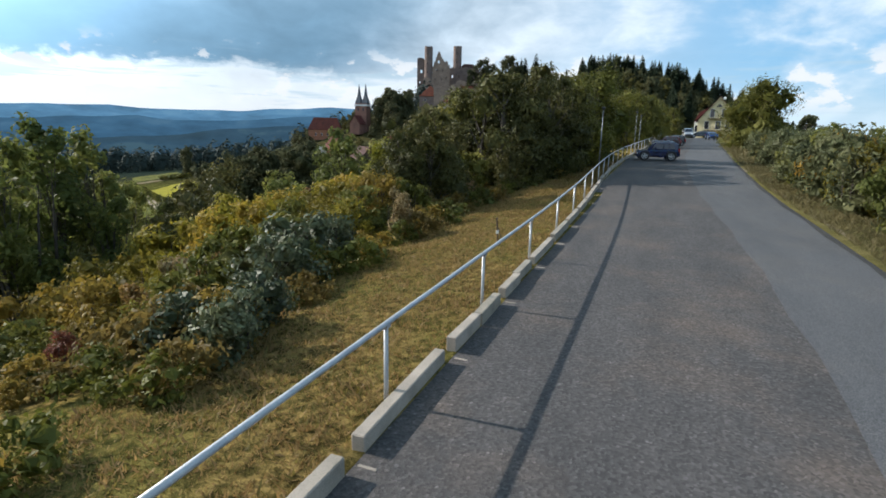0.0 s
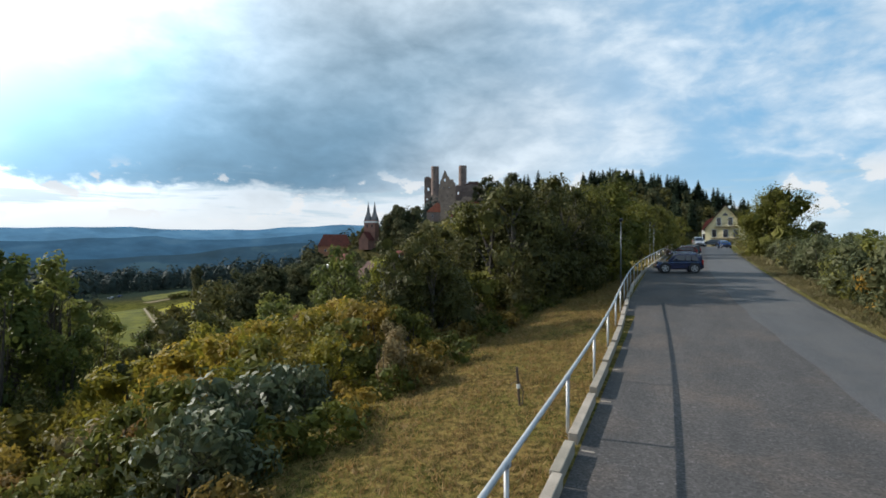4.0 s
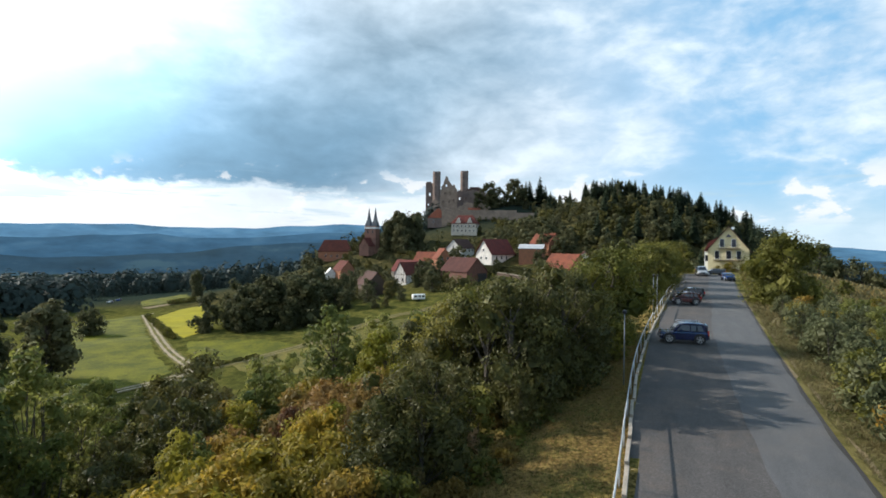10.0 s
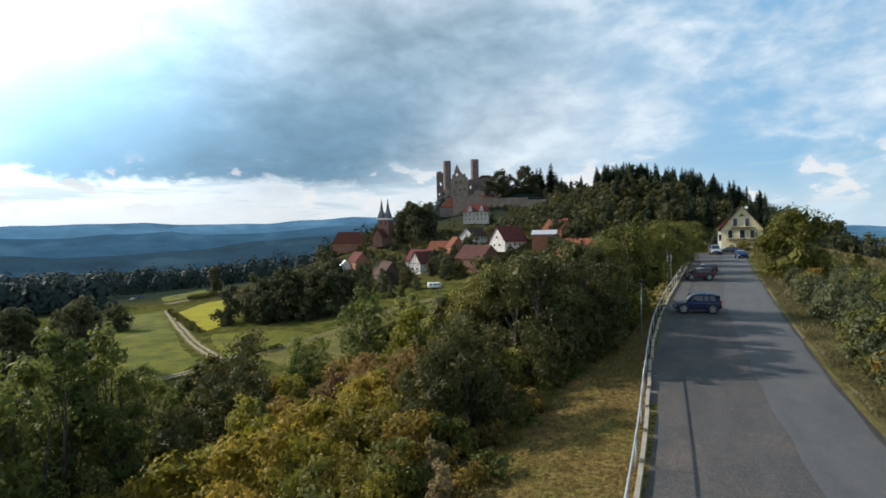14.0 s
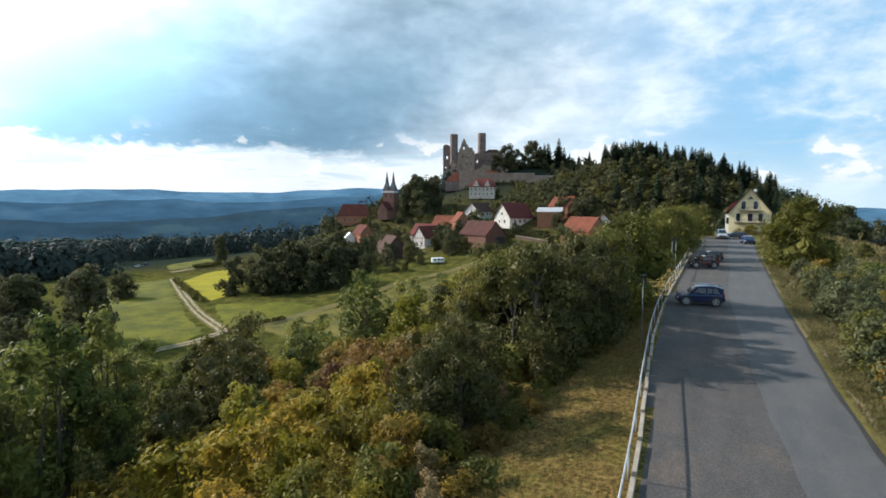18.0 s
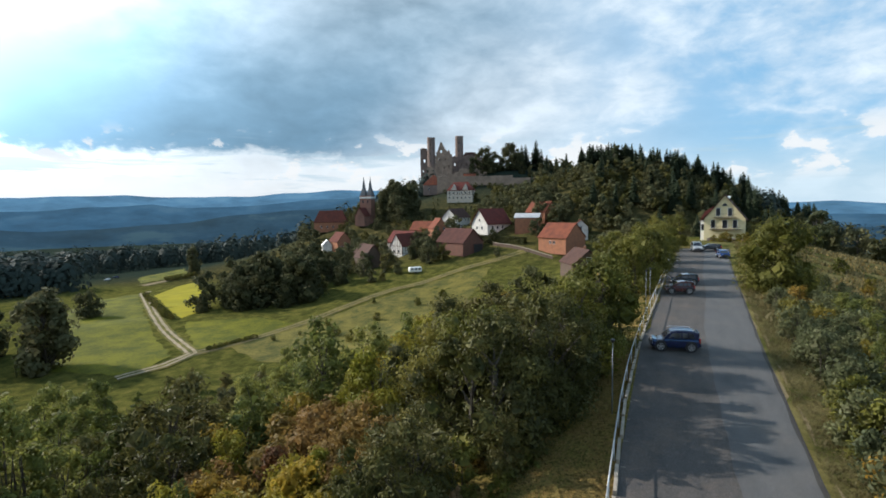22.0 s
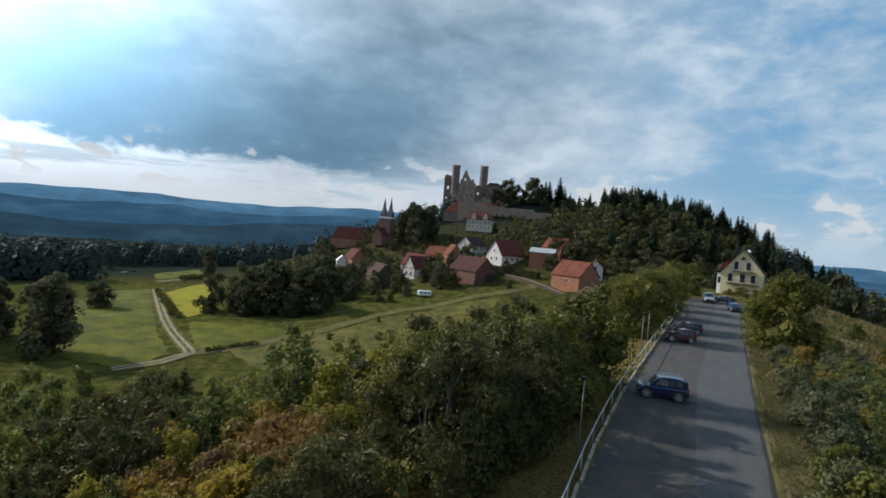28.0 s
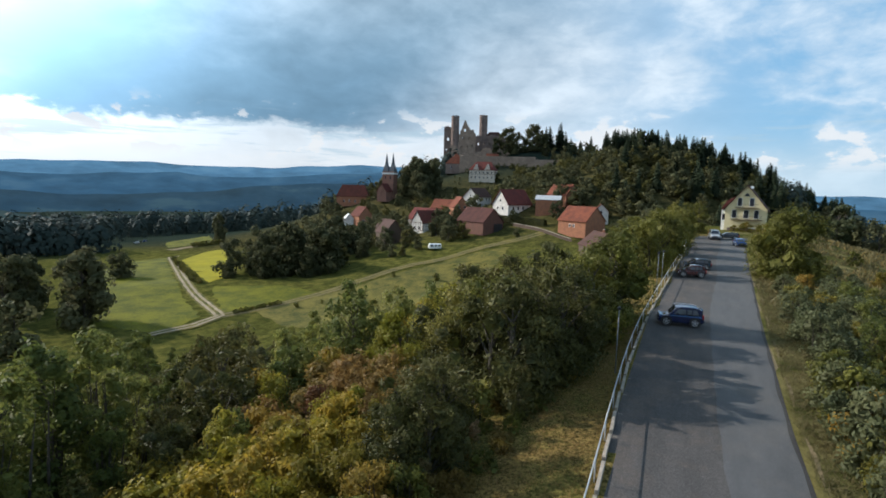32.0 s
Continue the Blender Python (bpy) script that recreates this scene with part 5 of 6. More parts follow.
navy = car("suv", "dark navy compact off-road car parked nose to the kerb", PAINT_NAVY, 1.75, 44.4, 8, 3.2, 1.5, 1.46, 1.0, 0.27)
for s in (-1, 1):
    part("roof_rail", Shape().tube([(-0.45, s * 0.52, 1.44), (-0.3, s * 0.52, 1.51), (0.98, s * 0.52, 1.51), (1.14, s * 0.52, 1.43)], 0.02, 6), ALLOY, navy)
car("hatchback", "dark maroon people carrier parked nose to the kerb", PAINT_MAROON, 2.35, 66.6, 14, 3.0, 1.45, 1.36, 0.9, 0.24)
car("estate_car", "dark grey car parked beside the maroon one", PAINT_GREY, 2.9, 72.6, 14, 3.2, 1.5, 1.3, 0.6, 0.28)
car("van", "silver van parked at the end of the road", PAINT_SILVER, 5.9, 110.0, 95, 4.0, 1.65, 1.75, 1.0, 0.2)
car("saloon_car", "dark car parked in front of the guest house", PAINT_GREY, 8.1, 111.5, 8, 3.8, 1.55, 1.25, 0.6, 0.28)
car("small_car", "bright blue small car parked at the road's end", PAINT_BLUE, 9.4, 100.5, 100, 3.1, 1.5, 1.3, 0.9, 0.25)
car("small_car", "small white car parked at the far edge of the meadow", PAINT_WHITE, -312.1, 216.4, 60, 3.4, 1.5, 1.3, 0.9, 0.25)
car("small_car", "small dark blue car parked at the far edge of the meadow", PAINT_BLUE, -314.8, 223.5, 55, 3.4, 1.5, 1.3, 0.9, 0.25)

# ---- fields and lanes ----
def draped(name, outline, lift, mat, label, category, step=4.0):
    """A patch of ground with the given outline, laid over the land."""
    bm = bmesh.new()
    ragged = []
    for k, (x0, y0) in enumerate(outline):
        x1, y1 = outline[(k + 1) % len(outline)]
        n = max(2, int(math.hypot(x1 - x0, y1 - y0) / 3))
        for i in range(n):
            x, y = x0 + (x1 - x0) * i / n, y0 + (y1 - y0) * i / n
            ragged.append((x + 0.6 * math.sin(y * 0.7 + x * 0.3) + 0.4 * math.sin(y * 1.9), y + 0.5 * math.sin(x * 0.8)))
    bm.faces.new([bm.verts.new((x, y, 0)) for x, y in ragged])
    xs, ys = [p[0] for p in outline], [p[1] for p in outline]
    for axis, lo, hi in ((0, min(xs), max(xs)), (1, min(ys), max(ys))):
        at = lo + step
        while at < hi:
            co, no = [0, 0, 0], [0, 0, 0]
            co[axis], no[axis] = at, 1
            bmesh.ops.bisect_plane(bm, geom=bm.verts[:] + bm.edges[:] + bm.faces[:], plane_co=co, plane_no=no)
            at += step
    for v in bm.verts:
        v.co.z = lay(v.co.x, v.co.y) + lift
    me = bpy.data.meshes.new(name)
    bm.to_mesh(me)
    bm.free()
    me.materials.append(mat)
    me.shade_smooth()
    return tagged(new(name, me), label, category, kind="structure")


def lane(name, line, half, lift, mat, label):
    s = Shape()
    pts = []
    for (x0, y0), (x1, y1) in zip(line, line[1:]):
        n = max(2, int(math.hypot(x1 - x0, y1 - y0) / 2))
        pts += [(x0 + (x1 - x0) * k / n, y0 + (y1 - y0) * k / n) for k in range(n)]
    pts.append(line[-1])
    for i, (x, y) in enumerate(pts):
        a, b = pts[max(i - 1, 0)], pts[min(i + 1, len(pts) - 1)]
        d = Vector((b[0] - a[0], b[1] - a[1])).normalized()
        wob = 0.1 * math.sin(i * 1.7)
        for w in (-half + wob, 0, half + wob):
            px, py = x - d.y * w, y + d.x * w
            s.v.append((px, py, lay(px, py) + lift))
    s.f += [(i * 3 + k, i * 3 + k + 1, i * 3 + k + 4, i * 3 + k + 3) for i in range(len(pts) - 1) for k in (0, 1)]
    return tagged(part(name, s, mat, None, smooth=True), label, "lane", kind="structure")


draped("meadow", [(-231, 150), (-226, 172), (-150, 119), (-110, 93.5), (-106, 81), (-128, 78), (-150, 92), (-198, 122)], 0.10, MEADOW, "bright green mown meadow in the valley", "meadow")
draped("field", [(-211, 169), (-223, 189), (-230, 212), (-185, 172), (-146, 134), (-146, 127)], 0.10, MUSTARD, "yellow-green field beside the lane", "field")
draped("field", [(-300, 228), (-315, 274), (-262, 232), (-267, 204)], 0.12, MEADOW, "far green field at the edge of the woods", "field")
draped("field", [(-262, 200), (-257, 224), (-252, 222), (-256, 199)], 0.16, DIRT, "strip of bare brown soil", "field")
draped("meadow", [(-140, 124), (-108, 99), (-100, 108), (-100, 128), (-118, 132)], 0.10, MEADOW, "green grass below the dark wood", "meadow")
draped("pasture", [(-101, 104), (-84, 98), (-62, 108), (-56, 150), (-58, 188), (-76, 176), (-90, 146), (-97, 124)], 0.08, PASTURE, "olive pasture with thin dry grass", "pasture")
FIELD_LANE = [(-108.5, 79), (-104.8, 88), (-105.6, 96.5), (-147.4, 120.6), (-224, 173), (-227.3, 179)]
FARM_TRACK = [(-106, 95), (-102.8, 103.6), (-100.4, 112.2), (-98.0, 125.6), (-94.4, 143.3), (-86.6, 166.8), (-75.2, 180.7), (-61.5, 192.8), (-50, 203)]


def beside(line, off):
    """The line moved sideways."""
    moved = []
    for k, (x, y) in enumerate(line):
        a, b = line[max(k - 1, 0)], line[min(k + 1, len(line) - 1)]
        d = Vector((b[0] - a[0], b[1] - a[1])).normalized()
        moved.append((x - d.y * off, y + d.x * off))
    return moved


lane("field_lane", FIELD_LANE, 1.9, 0.16, PASTURE, "field lane running through the valley")
lane("farm_track", FARM_TRACK, 2.3, 0.15, PASTURE, "grassy farm track climbing to the village")
for off in (-0.85, 0.85):
    lane("wheel_track", beside(FIELD_LANE, off), 0.42, 0.22, TRACK, "pale gravel wheel track of the field lane")
    lane("wheel_track", beside(FARM_TRACK, off * 1.2), 0.3, 0.21, DIRT, "pale worn wheel track of the farm lane")
lane("village_lane", [(-150, 300), (-120, 316), (-90, 322), (-60, 300)], 1.2, 0.2, TRACK, "village lane under the castle")

# ---- planting ----
def brush_line(y):
    """How far left of the kerb the scrub begins."""
    return float(np.interp(y, (-10, 1, 3.5, 5.5, 8, 10.5, 14, 19, 24, 31, 45, 60, 110), (3.0, 2.9, 3.1, 3.6, 3.9, 4.0, 4.1, 4.4, 4.0, 2.4, 1.5, 1.8, 3.0)))


for x, y, h in ((-6.9, 20.3, 5.0), (-8.2, 19.0, 4.8), (-5.7, 25.9, 6.6), (-7.2, 26.8, 7.0), (-6.6, 18.6, 4.4), (-7.6, 17.6, 4.2), (-4.9, 28.4, 6.8), (-4.2, 30.6, 6.6), (-3.9, 33.2, 6.4), (-6.2, 30.5, 6.2), (-6.4, 34.6, 6.2), (-10.5, 34.5, 8.3), (-8.0, 44, 8.0), (-12.5, 39, 8.4), (-9.4, 28.6, 5.8), (-12.5, 30.5, 6.5), (-12, 46, 8.4),
                (-8.6, 22.8, 4.6), (-9.0, 19.8, 3.7), (-7.6, 22.0, 4.2), (-27.5, 27.1, 10.1), (-24.6, 21.2, 6.2), (-22.5, 18.5, 6.0), (-24, 24, 7.5), (-22.3, 14.8, 5.2), (-27, 11.5, 7), (-30, 27, 9), (-31, 31, 9), (-20, 12, 3.8), (-34, 24, 9), (-36, 17, 9), (-38, 28, 9.5)):
    put("dark", x, y, h / 9.0)
for x, y, h in ((-4.5, 26.8, 3.4), (-3.7, 29.4, 3.2), (-3.3, 32.0, 3.2), (-3.0, 34.6, 3.0), (-2.6, 37.6, 3.2), (-2.9, 40.4, 3.4), (-3.6, 45.6, 3.6), (-4.4, 49.0, 3.4), (-4.8, 24.6, 2.6)):
    put("dark", x, y, h / 9.0)
for x, y, h in ((-3.9, 37.2, 6.3), (-3.5, 43.0, 7.2), (-8.7, 31.6, 6.8), (-2.2, 66.5, 6.6), (-1.2, 75.0, 6.9), (-0.9, 84.0, 6.6), (0.0, 93.0, 6.2)):
    put("roadside", x, y, h / 7.8)
for x, y, h in ((-8.6, 28.8, 6.6), (-8.4, 36.4, 6.2), (-10.8, 29.6, 6.8), (-7.6, 41.0, 6.2), (-10.6, 38.4, 6.2), (-13.8, 41.5, 7.0), (0.4, 101, 6.2), (-1, 110, 6.6), (1, 118, 7.0), (-5, 119, 7.4), (3.5, 127, 7.0), (-2, 131, 7.6), (-10.5, 124, 8.0), (-12.5, 128, 8.2), (-9, 131, 8.0)):
    put("mid", x, y, h / 9.0)
for x, y, h in ((-26, 15.2, 12.8), (-26.8, 18.1, 12.2), (-26.7, 20, 9.2), (-27.5, 22, 7.8), (-28.5, 13, 12.5), (-29.5, 17, 12.5), (-30, 21, 9.0), (-24.5, 12.5, 11.5), (-31, 25, 8.4), (-33, 14, 12.5), (-25.2, 9.5, 11), (-29, 9, 12), (-33, 19, 9.5), (-24.2, 16.6, 8.0), (-35, 10, 12), (-31, 5, 12)):
    put("slim", x, y, h / 12.0)
for x, y, h in ((-22.4, 36.7, 10.7), (-21.4, 39.7, 9.4), (-24.3, 38, 9.0), (-25.5, 31.9, 8.5), (-23.5, 29.5, 7.2), (-27, 34, 8.2), (-19.2, 20.1, 5.3), (-29, 39, 8), (-20, 45, 8.5), (-17.0, 39.0, 7.6), (-12.6, 44.0, 7.0)):
    put("light", x, y, h / 8.0)
for x, y, h in ((-12.4, 36.8, 6.6), (-11.6, 40.2, 6.8), (-13.2, 31.0, 5.2), (-10.6, 34.2, 5.6), (-15.5, 36, 7.3), (-16.2, 33.4, 7.0), (-14.2, 38.5, 7.5), (-18.3, 35, 6.2), (-18.8, 19.2, 5.6), (-13.6, 33, 6.0), (-22, 26.5, 5.6), (-16.5, 42, 7.8), (-13.0, 22.8, 3.8), (-10.2, 13.0, 2.4)):
    put("yellow", x, y, h / 7.0)
for x, y, h in ((-15, 19.7, 4.1), (-12.8, 19, 3.7), (-12.7, 21.5, 3.6), (-14, 22.5, 3.8), (-10.5, 17, 3.1), (-11.5, 15, 3.1), (-14, 15.3, 4.0), (-16.6, 14.6, 4.4), (-16, 17.5, 4.2), (-18.3, 16.5, 4.5), (-12.5, 12.2, 3.0), (-15, 12, 3.4), (-11, 19.0, 3.2), (-17.4, 20.5, 4.3), (-11.2, 9.4, 2.4), (-19.5, 23, 4.4), (-13.6, 17.2, 3.8), (-6.5, 12.2, 1.7), (-7.5, 12.4, 2.0)):
    put("olive" if int(x * 10) % 3 == 0 else "gold", x, y, h / 3.4)
for x, y, h in ((-17.6, 28.4, 4.4), (-15.5, 27.5, 3.8), (-18.5, 26, 4.2), (-14, 25.7, 3.4), (-20, 31, 4.5), (-13.5, 28.2, 3.8), (-12, 25, 3.0), (-19.5, 28.5, 4.5), (-16.3, 30.6, 4.4), (-11.4, 23.2, 2.8), (-21, 33.5, 4.6), (-9.6, 9.6, 1.8), (-8.6, 6.6, 1.4), (-21, 24.8, 4.2)):
    put("rust", x, y, h / 3.0)
for x, y, h in ((-16, 24.1, 4.2), (-8.4, 4.6, 1.1)):
    put("red", x, y, h / 3.4)
for x, y, h in ((-14.6, 30.6, 4.2), (-21, 22, 4.4), (-20.4, 17.4, 4.2), (-18, 12.4, 3.8), (-16, 9.5, 3.2), (-13, 8.2, 2.6), (-18.5, 9, 3.6), (-20.5, 14.6, 4), (-11.2, 11.6, 2.6), (-9.0, 16.6, 2.8), (-9.0, 14.2, 2.3), (-10.4, 21.2, 3.0), (-7.4, 15.6, 2.5), (-8.0, 18.4, 2.7), (-22.5, 34.0, 5.2), (-24, 35, 5.4), (-26, 29.5, 6)):
    put("olive", x, y, h / 3.2)
for x, y, h in ((-3.1, 3.8, 0.95), (-3.6, 4.7, 1.05), (-4.1, 3.8, 1.0), (-5.0, 7.0, 1.35), (-5.5, 8.3, 1.6), (-6.0, 10.4, 1.3), (-6.9, 10.6, 1.5)):
    put("silver", x, y, h / 1.7)
for x, y, h in ((-6.4, 5.4, 1.3), (-7.3, 7.4, 1.8), (-7.2, 13.8, 2.2), (-8.2, 9.4, 2.2), (-7.6, 20.6, 2.6), (-6.8, 23.6, 2.6), (-5.5, 27.2, 2.4), (-4.9, 30.2, 2.6), (-4.4, 34.4, 2.8), (-6.6, 16.6, 1.9), (-8.6, 12.4, 2.4), (-5.6, 5.6, 0.9)):
    put("green", x, y, h / 3.2)
for x, y, h in ((-5.0, 12.8, 1.5), (-5.3, 13.4, 1.3), (-6.0, 14.6, 1.5), (-7.6, 1.6, 1.2), (-8.2, 0.6, 1.3), (-7.0, 0.2, 1.1), (-8.8, 7.8, 1.8), (-9.4, 8.6, 2.0), (-6.4, 17.8, 1.4), (-6.2, 19.6, 1.1), (-6.0, 22.0, 1.0)):
    put("straw", x, y, h / 1.6)
rnd = random.Random(21)
weeds, scrub, wood_list, hill_list = [], [], [], []
for k in range(120):
    y = rnd.uniform(-9, 40)
    x = float(kerb_x(y)) - brush_line(y) - rnd.uniform(0, 1) ** 1.5 * 6.0
    weeds.append(("low", x, y, rnd.uniform(0.4, 1.0)))
for k in range(80):
    y = rnd.uniform(-7, 5)
    weeds.append(("low", float(kerb_x(y)) - 3.0 - rnd.uniform(0, 6.5), y, rnd.uniform(0.3, 0.85)))
grove("weeds", "low tangle of green and brown weeds at the foot of the scrub", "weeds", weeds, 3)
for k in range(30):
    x, y = rnd.uniform(-24, -9.5), rnd.uniform(-12, 9)
    scrub.append((rnd.choice(("olive", "green", "rust", "gold", "pale")), x, y, rnd.uniform(0.4, 0.8) * (0.6 if x > -11 else 1)))
for k in range(36):
    y = rnd.uniform(34, 112)
    x = -17 - 0.12 * (y - 34) - rnd.uniform(0, 26)
    scrub.append((rnd.choice(("olive", "green", "rust", "green", "gold", "olive", "pale")), x, y, rnd.uniform(0.8, 1.5)))
grove("scrub", "mixed autumn scrub covering the lower slope", "scrub", scrub, 4)
for k in range(26):
    x, y = rnd.uniform(-66, -36), rnd.uniform(2, 60)
    put(rnd.choice(("dark", "olive", "green", "slim", "light")), x, y, rnd.uniform(0.6, 1.0))
for x, y, k in ((-48, 26, 1.1), (-52, 33, 1.15), (-44, 22, 1.05), (-56, 29, 1.1), (-50, 20, 1.1), (-58, 39, 1.15), (-46, 33, 1.0), (-54, 24, 1.1), (-61, 45, 1.1), (-42, 29, 0.95)):
    put("slim", x, y, k)
    put("light", x + 2.5, y - 2.0, 1.1 * k)
# garden trees between the village houses
for x, y, h in ((-91.5, 203, 6.4), (-87.5, 206, 5.8), (-98.5, 178, 4.6), (-103, 188, 5.4)):
    put("dark", x, y, h / 9.0, label="dark green garden tree between the village houses")
# right of the road
for k in range(92):
    y = rnd.uniform(6, 66)
    away = rnd.uniform(0, 1) ** 1.4
    x = float(edge_x(y)) + 2.2 + 7.5 * away
    put(rnd.choice(("pale", "pale", "green", "pale", "pale", "olive")), x, y, (rnd.uniform(0.6, 0.95) + 0.35 * away) * (1.0 if y < 50 else 0.8))
for x, y, h in ((9.3, 19.5, 3.6), (10.6, 22.0, 4.0), (11.8, 17, 4.3), (12.4, 24, 4.3), (11.0, 28.4, 3.6), (13.5, 32, 4.0), (12.4, 40, 3.8), (13.6, 45.5, 4.0), (14.6, 52, 4.0), (15, 58, 3.6)):
    put("light", x, y, h / 8.0)
for x, y, k in ((8.9, 15.5, 0.7), (9.4, 18.2, 0.8), (8.8, 21.6, 0.75), (9.3, 24.6, 0.9), (8.9, 27.6, 0.8), (9.6, 30.4, 0.9), (10.4, 26.2, 1.0), (10.6, 20.0, 1.0), (9.5, 34.0, 0.8), (10.4, 37.0, 0.9)):
    put(rnd.choice(("green", "pale", "pale")), x, y, k)
put("round", 12.4, 71.5, 0.95, sink=0.4)
for x, y, k in ((13.0, 148, 0.7), (14.6, 150, 0.8), (16.5, 149, 0.7), (11.5, 152, 0.5), (18, 147, 0.9)):
    put("olive", x, y, k)
for x, y, h in ((13.0, 84, 2.2), (12.2, 91, 2.2), (14.5, 64, 2.6)):
    put("pale", x, y, h / 3.2)
for k in range(24):
    x = 27 + k * 3.6 + rnd.uniform(-2, 2)
    put(rnd.choice(("far", "far_light", "far", "birch")), x, 172 - 0.35 * (x - 30) + rnd.uniform(-8, 8), rnd.uniform(0.7, 1.05))
# the dark wood behind the field and the lone trees
for k in range(48):
    u, v = rnd.random(), rnd.random()
    x, y = -147 + 33 * u - 14 * v, 131 + 14 * u + 48 * v
    wood_list.append(("copse", x, y, rnd.uniform(0.6, 1.45) * (0.65 if v < 0.1 else 1)))
grove("copse", "dense dark wood behind the yellow field", "woods", wood_list, 6)
for x, y, s in ((-189, 124.5, 1.0), (-187, 125.8, 0.8), (-150, 70, 1.2), (-166, 64, 1.4), (-120, 58, 1.2), (-178, 62, 1.5), (-160, 58, 1.5), (-195, 80, 1.4), (-205, 92, 1.3)):
    put("far", x, y, s)
for k in range(16):
    u = k / 15
    put("green", -213 + 66 * u + rnd.uniform(-1, 1), 165.5 - 41 * u + rnd.uniform(-1, 1), rnd.uniform(0.5, 1.0))
for k in range(9):
    put("green", -256 + k * 0.9, 212 + k * 1.6, 0.9)
for x, y, k, tall in ((-257.5, 231.5, 0.71, 1.35), (-130.8, 78.0, 1.12, 0.9), (-150, 74, 0.85, 1.0), (-157, 79, 0.8, 1.0)):
    put("big", x, y, k, squash=tall)
for x, y, k in ((-178, 327, 1.2), (-172, 331, 1.3), (-165, 334, 1.15), (-170, 322, 1.0), (-180, 340, 1.3), (-168, 344, 1.2), (-184, 334, 1.1)):
    put("big", x, y, k)
for x, y, k in ((-146, 433, 1.75), (-140, 436, 1.7), (-150, 428, 1.2), (-125, 446, 1.8), (-121, 450, 1.6), (-132, 440, 1.1), (-112, 438, 0.75), (-104, 436, 0.7), (-96, 440, 0.8), (-100, 428, 0.6), (-90, 430, 0.7)):
    put("copse", x, y, k)
for k in range(46):
    x, y = rnd.uniform(-92, -56), rnd.uniform(34, 86)
    put(rnd.choice(("far", "far_light", "far_light", "light")), x, y, rnd.uniform(0.38, 0.6))
for k in range(16):
    put("green", -104.0 + 3.6 * k / 15 + rnd.uniform(-0.8, 0.2), 100 + 13 * k / 15, rnd.uniform(0.25, 0.45))
for x, y, k in ((-94, 112, 0.5), (-88, 128, 0.7), (-86, 150, 0.6), (-80, 120, 0.9), (-76, 135, 0.8), (-90, 118, 0.4), (-70, 150, 0.8), (-66, 160, 0.9), (-72, 116, 1.1)):
    put("green", x, y, k)
for x, y, k in ((-169, 232, 1.0), (-154, 230, 0.9), (-112, 186, 0.75), (-105, 192, 0.9), (-115, 175, 0.8), (-102, 176, 0.5), (-96, 186, 0.5), (-88, 197, 0.9), (-82, 199, 0.85), (-118, 166, 0.8), (-142, 190, 1.0), (-120, 200, 0.9), (-128, 208, 0.9), (-135, 222, 0.9), (-148, 214, 1.0), (-126, 184, 0.9), (-134, 198, 0.9), (-110, 204, 0.7), (-98, 206, 0.85), (-92, 208, 0.8), (-160, 248, 0.9), (-148, 246, 0.8), (-73, 212, 0.6), (-66, 214, 0.6), (-76, 226, 0.7), (-66, 244, 0.8), (-50, 242, 0.9), (-44, 228, 0.9)):
    put(rnd.choice(("far", "far", "far_light")), x, y, k)
# round the village
for k in range(120):
    x, y = rnd.uniform(-215, -18), rnd.uniform(200, 362)
    if any(math.hypot(x - hx, y - hy) < r for hx, hy, r in KEEP):
        continue
    put(rnd.choice(("far", "far_light", "far", "far")), x, y, rnd.uniform(0.4, 0.85))
for k in range(330):
    x, y = rnd.uniform(-225, -18), rnd.uniform(212, 372)
    hill_list.append((rnd.choice(("wood", "wood", "wood_light")), x, y, rnd.uniform(0.35, 0.85) * (0.7 if y < 235 else 1.0)))
for x, y, s in ((-163, 318, 1.4), (-168, 326, 1.5), (-176, 338, 1.3), (-115, 226, 0.95), (-108, 228, 0.9), (-19, 178, 0.9), (-14, 170, 0.9), (-17, 190, 1.0), (-9, 182, 1.0), (-48, 216, 0.8), (-8, 150, 0.85), (-12, 140, 0.8), (-50, 232, 1.1), (-94, 207, 0.85), (-97, 211, 0.7), (-60, 236, 0.6)):
    put("far", x, y, s)
# castle hill and the spruce wood
for k in range(190):
    x, y = rnd.uniform(-150, -62), rnd.uniform(366, 425)
    if x < -92 and y > 386 or y < 385 and x < -120:
        continue
    hill_list.append((rnd.choice(("wood", "wood_light")), x, y, rnd.uniform(0.6, 1.15)))
for x, y, s in ((-143, 444, 1.6), (-120, 446, 1.5)):
    put("far", x, y, s)
for x, y, s in ((-105, 456, 1.2), (-112, 452, 1.05), (-99, 450, 0.9), (-116, 455, 1.0)):
    put("pine", x, y, s)
for k in range(46):
    hill_list.append((rnd.choice(("wood", "spruce", "wood")), rnd.uniform(-98, -50), rnd.uniform(372, 440), rnd.uniform(0.8, 1.25)))
for k in range(34):
    hill_list.append((rnd.choice(("wood", "wood", "spruce", "wood_light")), rnd.uniform(-102, -52), rnd.uniform(440, 486), rnd.uniform(0.55, 0.85)))
put("spruce", -37.5, 328, 1.3)
for k in range(260):
    u = rnd.random()
    x, y = -46 + 118 * u, 298 + rnd.uniform(0, 60)
    put("spruce", x, y, rnd.uniform(0.92, 1.12))
for k in range(260):
    u = rnd.random()
    x, y = -30 + 90 * u, rnd.uniform(214, 306)
    hill_list.append((rnd.choice(("wood", "wood", "wood_light", "spruce")), x, y, rnd.uniform(0.55, 1.0)))
for x, y, s in ((-26, 296, 1.0), (-24, 299, 0.9)):
    put("birch", x, y, s)
